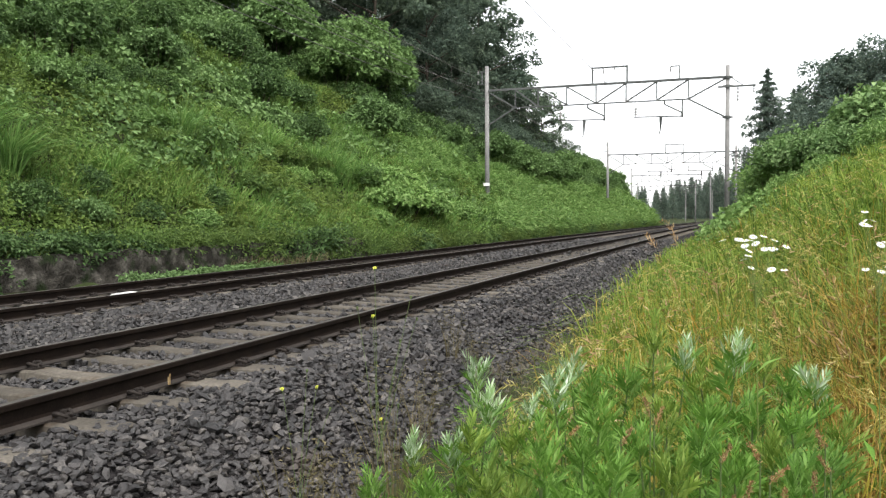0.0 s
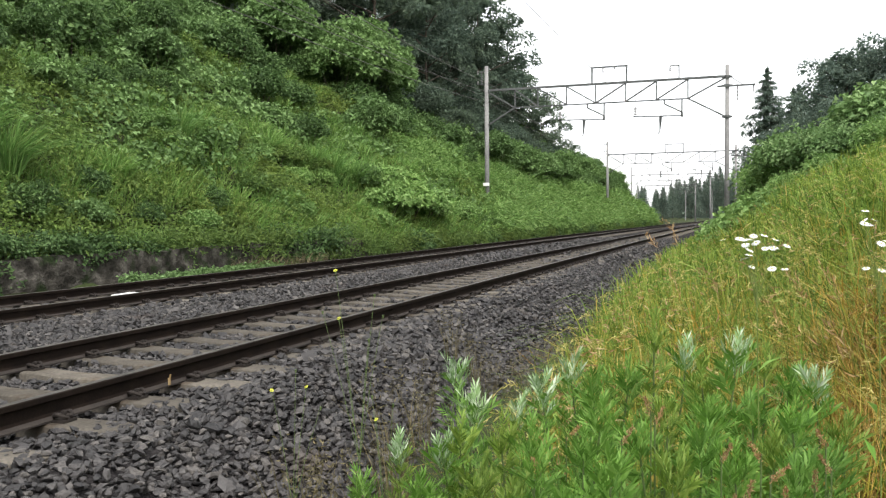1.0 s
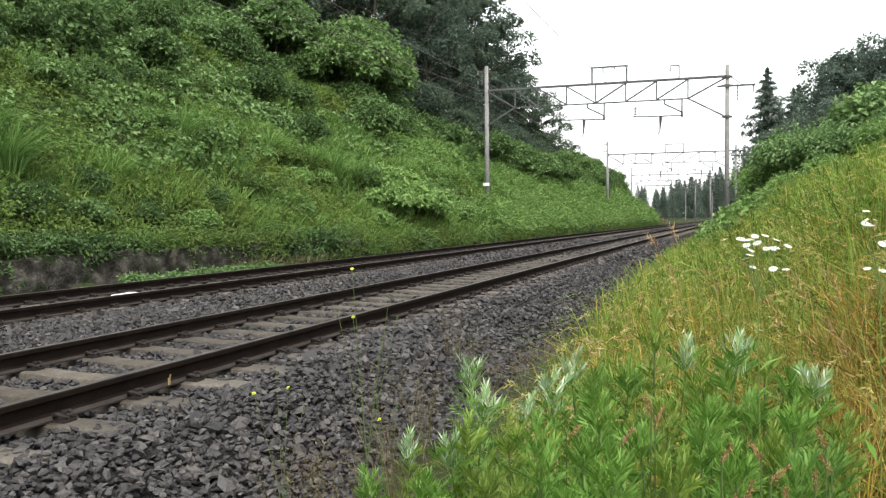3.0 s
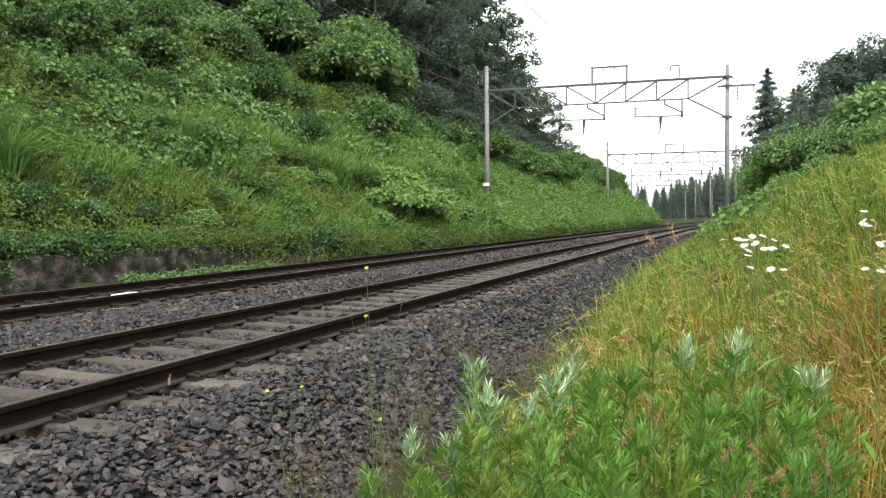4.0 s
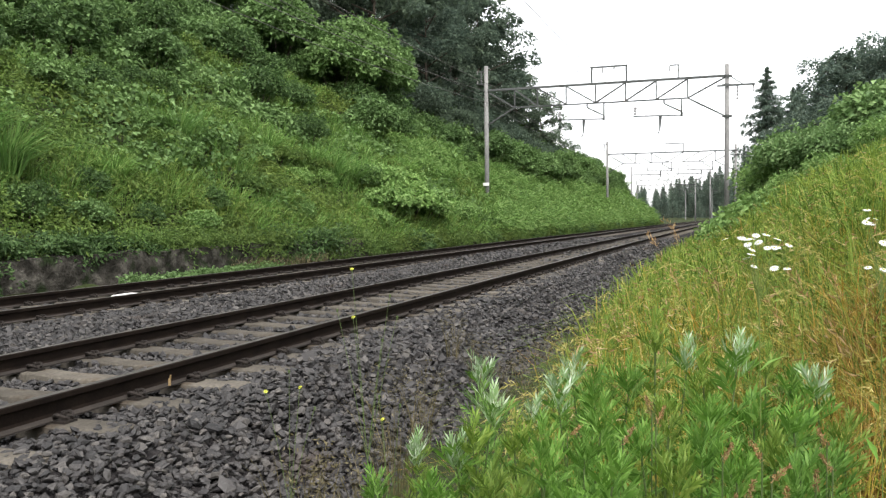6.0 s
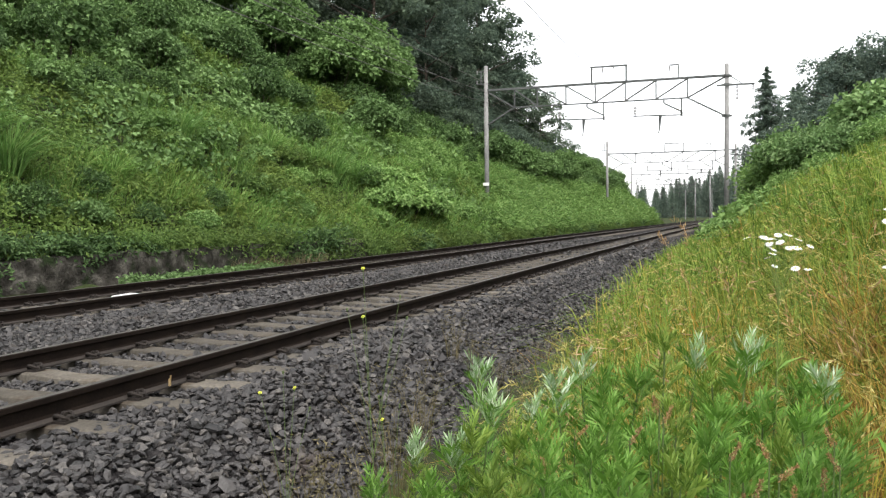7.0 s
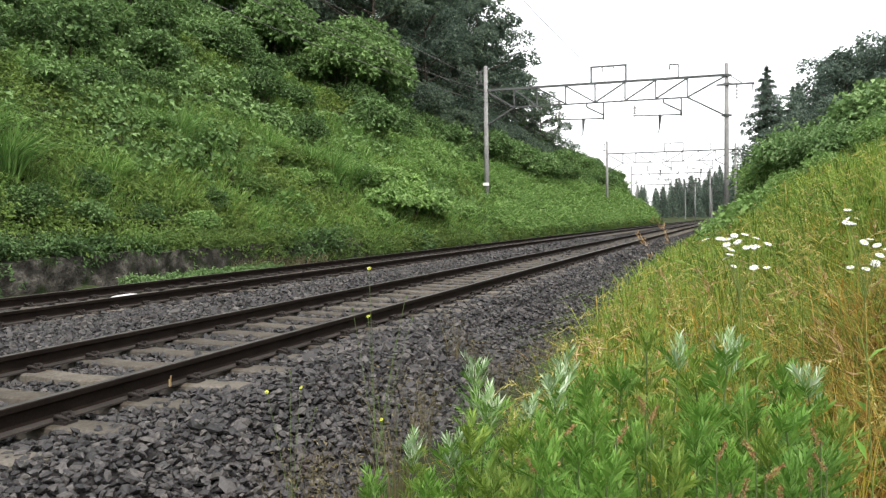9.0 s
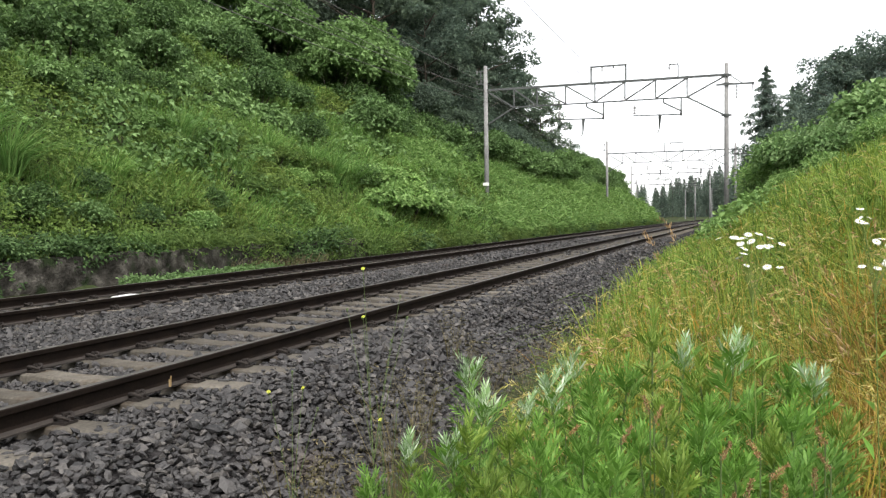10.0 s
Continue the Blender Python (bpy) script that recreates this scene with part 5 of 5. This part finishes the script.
def flower_plant(px, py, depth, heads, r, gust, amp, label):
    """A tall branched stem with flat-topped white flowers; heads: offsets in centimetres from its crown."""
    crown = spot(px, py, depth)
    g = float(ground_z(crown.x, crown.y))
    h = crown.z - g
    pl = tagged(new("fleabane_plant"), label, "wild flower", "white flowers on the verge")
    pl.location = (crown.x, crown.y, g)
    bm = bmesh.new()
    bar(bm, (0, 0, -0.02), (0.015, 0.02, h * 0.45), 0.0036, 0.003, round_=6)
    bar(bm, (0.015, 0.02, h * 0.45), (0, 0, h - 0.09), 0.003, 0.0022, round_=6)
    part("stem", bm, L_PALESTEM, pl)
    for i, (dx, dz) in enumerate(heads):
        c = RIGHT * dx * 0.01 + AHEAD * rng.uniform(-0.03, 0.03) + Vector((0, 0, h + dz * 0.01))
        bm = bmesh.new()
        bar(bm, (0, 0, h - 0.09 - 0.015 * (i % 3)), c, 0.0013, 0.001, round_=4)
        part("flower_stalk", bm, L_PALESTEM, pl)
        nrm = Vector((rng.normal(0.1, 0.3), rng.normal(-0.3, 0.25), 1))
        fl = daisy("flower", L_PETAL, c, nrm, r * rng.uniform(0.8, 1.1), pl, "white daisy with a yellow centre")
        bm = bmesh.new()
        bmesh.ops.create_icosphere(bm, subdivisions=1, radius=r * 0.2, matrix=Matrix.Translation(nrm.normalized() * r * 0.1))
        part("flower_centre", bm, L_YELLOW, fl)
    n = 9
    f = np.linspace(0.15, 0.8, n)
    a = np.arange(n) * 2.4
    v, t = leaves_np(np.stack([0 * f, 0 * f, f * h], 1), np.stack([np.cos(a), np.sin(a), 0 * a + 0.8], 1), np.tile([[0, 0, 1.0]], (n, 1)), 0.07, 0.014)
    ob_np("foliage", v, t, L_MUGWORT, pl)
    SWAYS.append((pl, Vector((0, 0, h)), depth, gust, amp))


def yellow_stalk(base_px, depth, tips, label):
    """A thin branching stalk with small yellow flowers; tips: picture places of its heads, at the stalk's depth."""
    b = spot(*base_px, depth)
    gz = float(ballast_z(b.x)) if b.x < -2.0 else float(ground_z(b.x, b.y))
    pl = tagged(new("hawkweed_stalk"), label, "wild flower", "yellow flowers on the ballast edge")
    pl.location = (b.x, b.y, gz)
    first = spot(*tips[0][:2], depth) - pl.location
    fork = Vector((first.x * 0.4, first.y * 0.4, first.z * 0.55))
    bm = bmesh.new()
    bar(bm, (0, 0, -0.03), fork, 0.0036, 0.0026, round_=5)
    part("stalk", bm, L_STEM, pl, "thin grey-green stalk")
    for px, py, kind in tips:
        c = spot(px, py, depth) - pl.location
        mid = fork.lerp(c, 0.5) + Vector((0, 0, 0.02))
        bm = bmesh.new()
        bar(bm, fork, mid, 0.0024, 0.002, round_=5)
        bar(bm, mid, c, 0.002, 0.0016, round_=5)
        bar(bm, c - Vector((0, 0, 0.012)), c, 0.004, 0.009, round_=6)
        part("branch", bm, L_STEM, pl)
        if kind:
            daisy("flower", L_YELLOW, c, Vector((rng.normal(0, 0.3), -0.7, 0.9)), 0.0085, pl, "small yellow flower")
    return pl, first


A_PATH = [(0.0, 660, 548), (0.5, 664, 554), (1.0, 601, 574), (1.5, 638, 559), (2.0, 642, 556), (2.5, 587, 572), (3.0, 625, 560), (3.5, 605, 572), (4.0, 647, 550), (4.5, 600, 574), (5.0, 631, 552), (5.5, 658, 557), (6.0, 625, 562), (6.5, 610, 570), (7.0, 642, 560), (7.5, 614, 575), (8.0, 653, 546), (8.5, 616, 576), (9.0, 651, 556), (9.5, 587, 578), (10.0, 642, 560)]
C_PATH = [(0.0, 500, 690), (0.5, 517, 735), (1.0, 479, 677), (1.5, 431, 733), (2.0, 422, 708), (2.5, 405, 733), (3.0, 450, 700), (3.5, 480, 690), (4.0, 473, 691), (4.5, 449, 690), (5.0, 462, 704), (5.5, 500, 686), (6.0, 470, 695), (6.5, 450, 700), (7.0, 460, 697), (7.5, 471, 708), (8.0, 473, 690), (8.5, 468, 691), (9.0, 470, 688), (9.5, 460, 690), (10.0, 474, 692)]
STALKS = []


def build_flowers():
    heads = [(-5.8, 1.2), (-4.4, 1.5), (-1.7, 2.0), (0.8, 2.1), (-2.8, 0.4), (-1.9, 1.2), (-0.7, 1.2), (0.1, 0.6), (-1.9, 0.1), (-1.3, -0.8), (0.6, -0.4), (2.2, -0.4), (4.0, 1.2), (4.5, -0.4), (6.0, 0.0), (-2.7, -1.6), (-2.2, -2.5), (-0.9, -4.1), (2.0, -4.3), (4.5, -4.4)]
    flower_plant(1334, 436, 1.62, heads, 0.0095, WIND, 1.0, "tall fleabane with a flat spray of white daisies")
    heads = [(-2.8, 6.0), (-4.7, 4.1), (-3.6, 3.5), (-2.3, 3.6), (-0.1, 4.2), (-0.7, 3.2), (-0.4, -0.4), (2.7, 0.0), (1.5, -1.0), (3.1, -1.7), (1.7, -2.9), (2.9, -4.4), (-2.2, -5.3), (0.7, -5.7), (3.2, -5.0)]
    flower_plant(1552, 428, 1.62, heads, 0.0095, WIND, 0.9, "tall fleabane with scattered white daisies")
    p, tip = yellow_stalk((668, 800), 3.0, [(640, 560, 1), (640, 475, 1), (706, 522, 0), (718, 560, 0), (690, 600, 0), (612, 545, 0)], "tall thin weed with small yellow flowers")
    STALKS.append((p, tip, A_PATH, 3.0))
    p, tip = yellow_stalk((540, 860), 2.9, [(473, 692, 1), (534, 685, 1), (515, 655, 0), (560, 720, 0)], "thin weed with two small yellow flowers")
    STALKS.append((p, tip, C_PATH, 2.9))
    p, tip = yellow_stalk((694, 860), 2.8, [(674, 742, 1), (668, 700, 0), (705, 715, 0)], "low thin weed with one yellow flower")
    SWAYS.append((p, tip, 2.8, BREEZE, 0.25))
    # dry branching weeds among the stones
    for k, (px, py, top, d) in enumerate(((840, 640, 585, 7.5), (745, 690, 640, 5.5), (600, 870, 800, 3.5), (860, 660, 600, 6.5), (690, 790, 620, 4.2), (520, 850, 760, 3.6), (800, 600, 545, 8.0), (560, 850, 790, 3.6), (660, 860, 770, 3.4), (705, 760, 650, 4.4))):
        b = spot(px, py, d)
        gz = float(ballast_z(b.x)) if b.x < -1.9 else float(ground_z(b.x, b.y))
        n = 26
        h = max(0.12, (spot(px, top, d).z - gz))
        w = tagged(new("dry_weed"), "thin brownish branching weed among the stones", "weed", "dry weeds on the ballast")
        w.location = (b.x, b.y, gz)
        ang = rng.uniform(0, 6.28, n)
        base = np.stack([0.05 * np.cos(ang), 0.05 * np.sin(ang), 0 * ang], 1)
        v, t = blades_np(base, np.stack([np.cos(ang), np.sin(ang), 0 * ang], 1), rng.uniform(0.5, 1.05, n) * h, 0.0042, rng.uniform(0.1, 0.4, n))
        ob_np("brush", v, t, L_DRY, w)["kind"] = "stuff"
        m = 170
        a2 = rng.uniform(0, 6.28, m)
        hh = rng.uniform(0.3, 1.0, m) * h
        pos = np.stack([np.cos(a2) * 0.2 * hh + base[a2.astype(int) % n, 0], np.sin(a2) * 0.16 * hh, hh * 0.95], 1)
        v, t = leaves_np(pos, rng.normal(0, 1, (m, 3)), rng.normal(0, 1, (m, 3)), 0.026, 0.008)
        ob_np("withered_foliage", v, t, L_DRY, w)
        SWAYS.append((w, Vector((0, 0, h)), d, BREEZE, 0.15))
    # dry grass clumps that lean with the wind
    dry = tussock("dry_grass_clump", "loose clump of ripe straw-coloured grass on the verge", L_VERGE, 130, 0.72, 0.007)
    dry["group"] = "grass clumps on the verge"
    first = True
    for i in range(46):
        y = 3.3 + 9.5 * (i / 46) ** 1.4 + rng.uniform(-0.2, 0.2)
        X = rng.uniform(-0.75 - 0.06 * (y - 3), min(0.3 * y, 1.3))
        ob = dry if first else copy_thing(dry, Matrix())
        first = False
        sc = rng.uniform(0.75, 1.15) * (0.7 if X < -1.0 else 1.0)
        put(ob, X, y, -0.02, 0, sc)
        SWAYS.append((ob, Vector((0, 0, 0.7 * sc)), y, WIND, rng.uniform(0.1, 0.22)))
    # tall grass stems that nod in front of the verge
    for px, py, d in ((1165, 410, 3.2), (1195, 385, 3.4), (1420, 470, 2.4), (1480, 460, 2.4), (1380, 520, 2.3), (1500, 560, 2.0), (1270, 470, 2.8), (1200, 470, 3.0)):
        tip = spot(px, py, d)
        g = float(ground_z(tip.x, tip.y))
        h = tip.z - g
        w = tagged(new("tall_grass_stem"), "tall ripe grass stem with a nodding seed head", "grass", "tall stems on the verge")
        w.location = (tip.x, tip.y, g)
        n = 5
        ang = rng.uniform(0, 6.28, n)
        v, t = blades_np(rng.normal(0, 0.02, (n, 3)) * np.array([1, 1, 0]), np.stack([np.cos(ang), np.sin(ang), 0 * ang], 1), rng.uniform(0.75, 1.0, n) * h, 0.004, rng.uniform(0.05, 0.25, n))
        ob_np("foliage", v, t, L_VERGE, w)
        m = 34
        f = rng.uniform(0, 1, m)
        pos = np.stack([-0.05 * f * f, 0 * f, h - 0.12 + 0.13 * f - 0.03 * f * f], 1) + rng.normal(0, 0.004, (m, 3))
        v, t = leaves_np(pos, rng.normal(0, 0.3, (m, 3)) + np.array([-0.3, 0, 0.6]), rng.normal(0, 1, (m, 3)), 0.026, 0.0035)
        ob_np("seed_head", v, t, L_SEED, w, "rusty seed head")
        SWAYS.append((w, Vector((0, 0, h)), d, WIND, 0.5))
    # reddish dock-like seed spikes among the mugwort
    for px, py, d in ((1275, 768, 1.4), (1345, 762, 1.4), (1362, 800, 1.38), (1157, 705, 1.55), (1318, 835, 1.35), (1098, 740, 1.6), (1470, 785, 1.42), (1252, 872, 1.35), (1296, 862, 1.35), (1385, 850, 1.38), (1460, 745, 1.5), (1000, 735, 1.75), (955, 795, 1.62), (1150, 690, 1.6), (1440, 820, 1.42)):
        tip = spot(px, py, d)
        g = float(ground_z(tip.x, tip.y))
        h = tip.z - g
        w = tagged(new("grass_spike"), "thin stem with a rusty pink seed spike", "grass", "seed spikes among the mugwort")
        w.location = (tip.x, tip.y, g)
        bm = bmesh.new()
        bar(bm, (0, 0, -0.02), (0, 0, h - 0.04), 0.004, 0.003, round_=5)
        part("stem", bm, L_STEM, w)
        m = 90
        f = rng.uniform(0, 1, m)
        tilt = RIGHT * rng.uniform(-0.025, 0.045)
        pos = np.array([0, 0, h - 0.05]) + f[:, None] * np.array([tilt.x, tilt.y, 0.03]) * (0.7 + 0.5 * (1 - abs(tilt.length) / 0.05)) + rng.normal(0, 0.0022, (m, 3)) * (1.15 - 0.6 * f[:, None])
        v, t = leaves_np(pos, rng.normal(0, 0.6, (m, 3)) + np.array([tilt.x * 25, tilt.y * 25, 0.8]), rng.normal(0, 1, (m, 3)), 0.007, 0.0022)
        ob_np("seed_spike", v, t, L_SPIKE, w, "rusty pink seed spike")
        SWAYS.append((w, Vector((0, 0, h)), d, WIND, 0.35))


def motions():
    """Plants lean about their roots in the gusts."""
    for thing, tip, depth, gust, amp in SWAYS:
        root = Vector(thing.location)
        rows = []
        for t, g in gust:
            to = tip + RIGHT * (g * amp * depth / 1468)
            rows.append((t, Matrix.Translation(root) @ tip.rotation_difference(to).to_matrix().to_4x4()))
        walk(thing, rows)
    for thing, tip, path, depth in STALKS:
        root = Vector(thing.location)
        rows = []
        for t, px, py in path:
            to = spot(px, py, depth) - root
            rows.append((t, Matrix.Translation(root) @ tip.rotation_difference(to).to_matrix().to_4x4()))
        walk(thing, rows)


build_ground()
build_ballast()
build_gantry()
build_wires()
build_wall()
build_track_bits()
build_trees()
build_right_bank()
build_bank_cover()
build_bank_things()
build_verge()
build_mugworts()
build_flowers()
build_stones()
build_tracks()
motions()
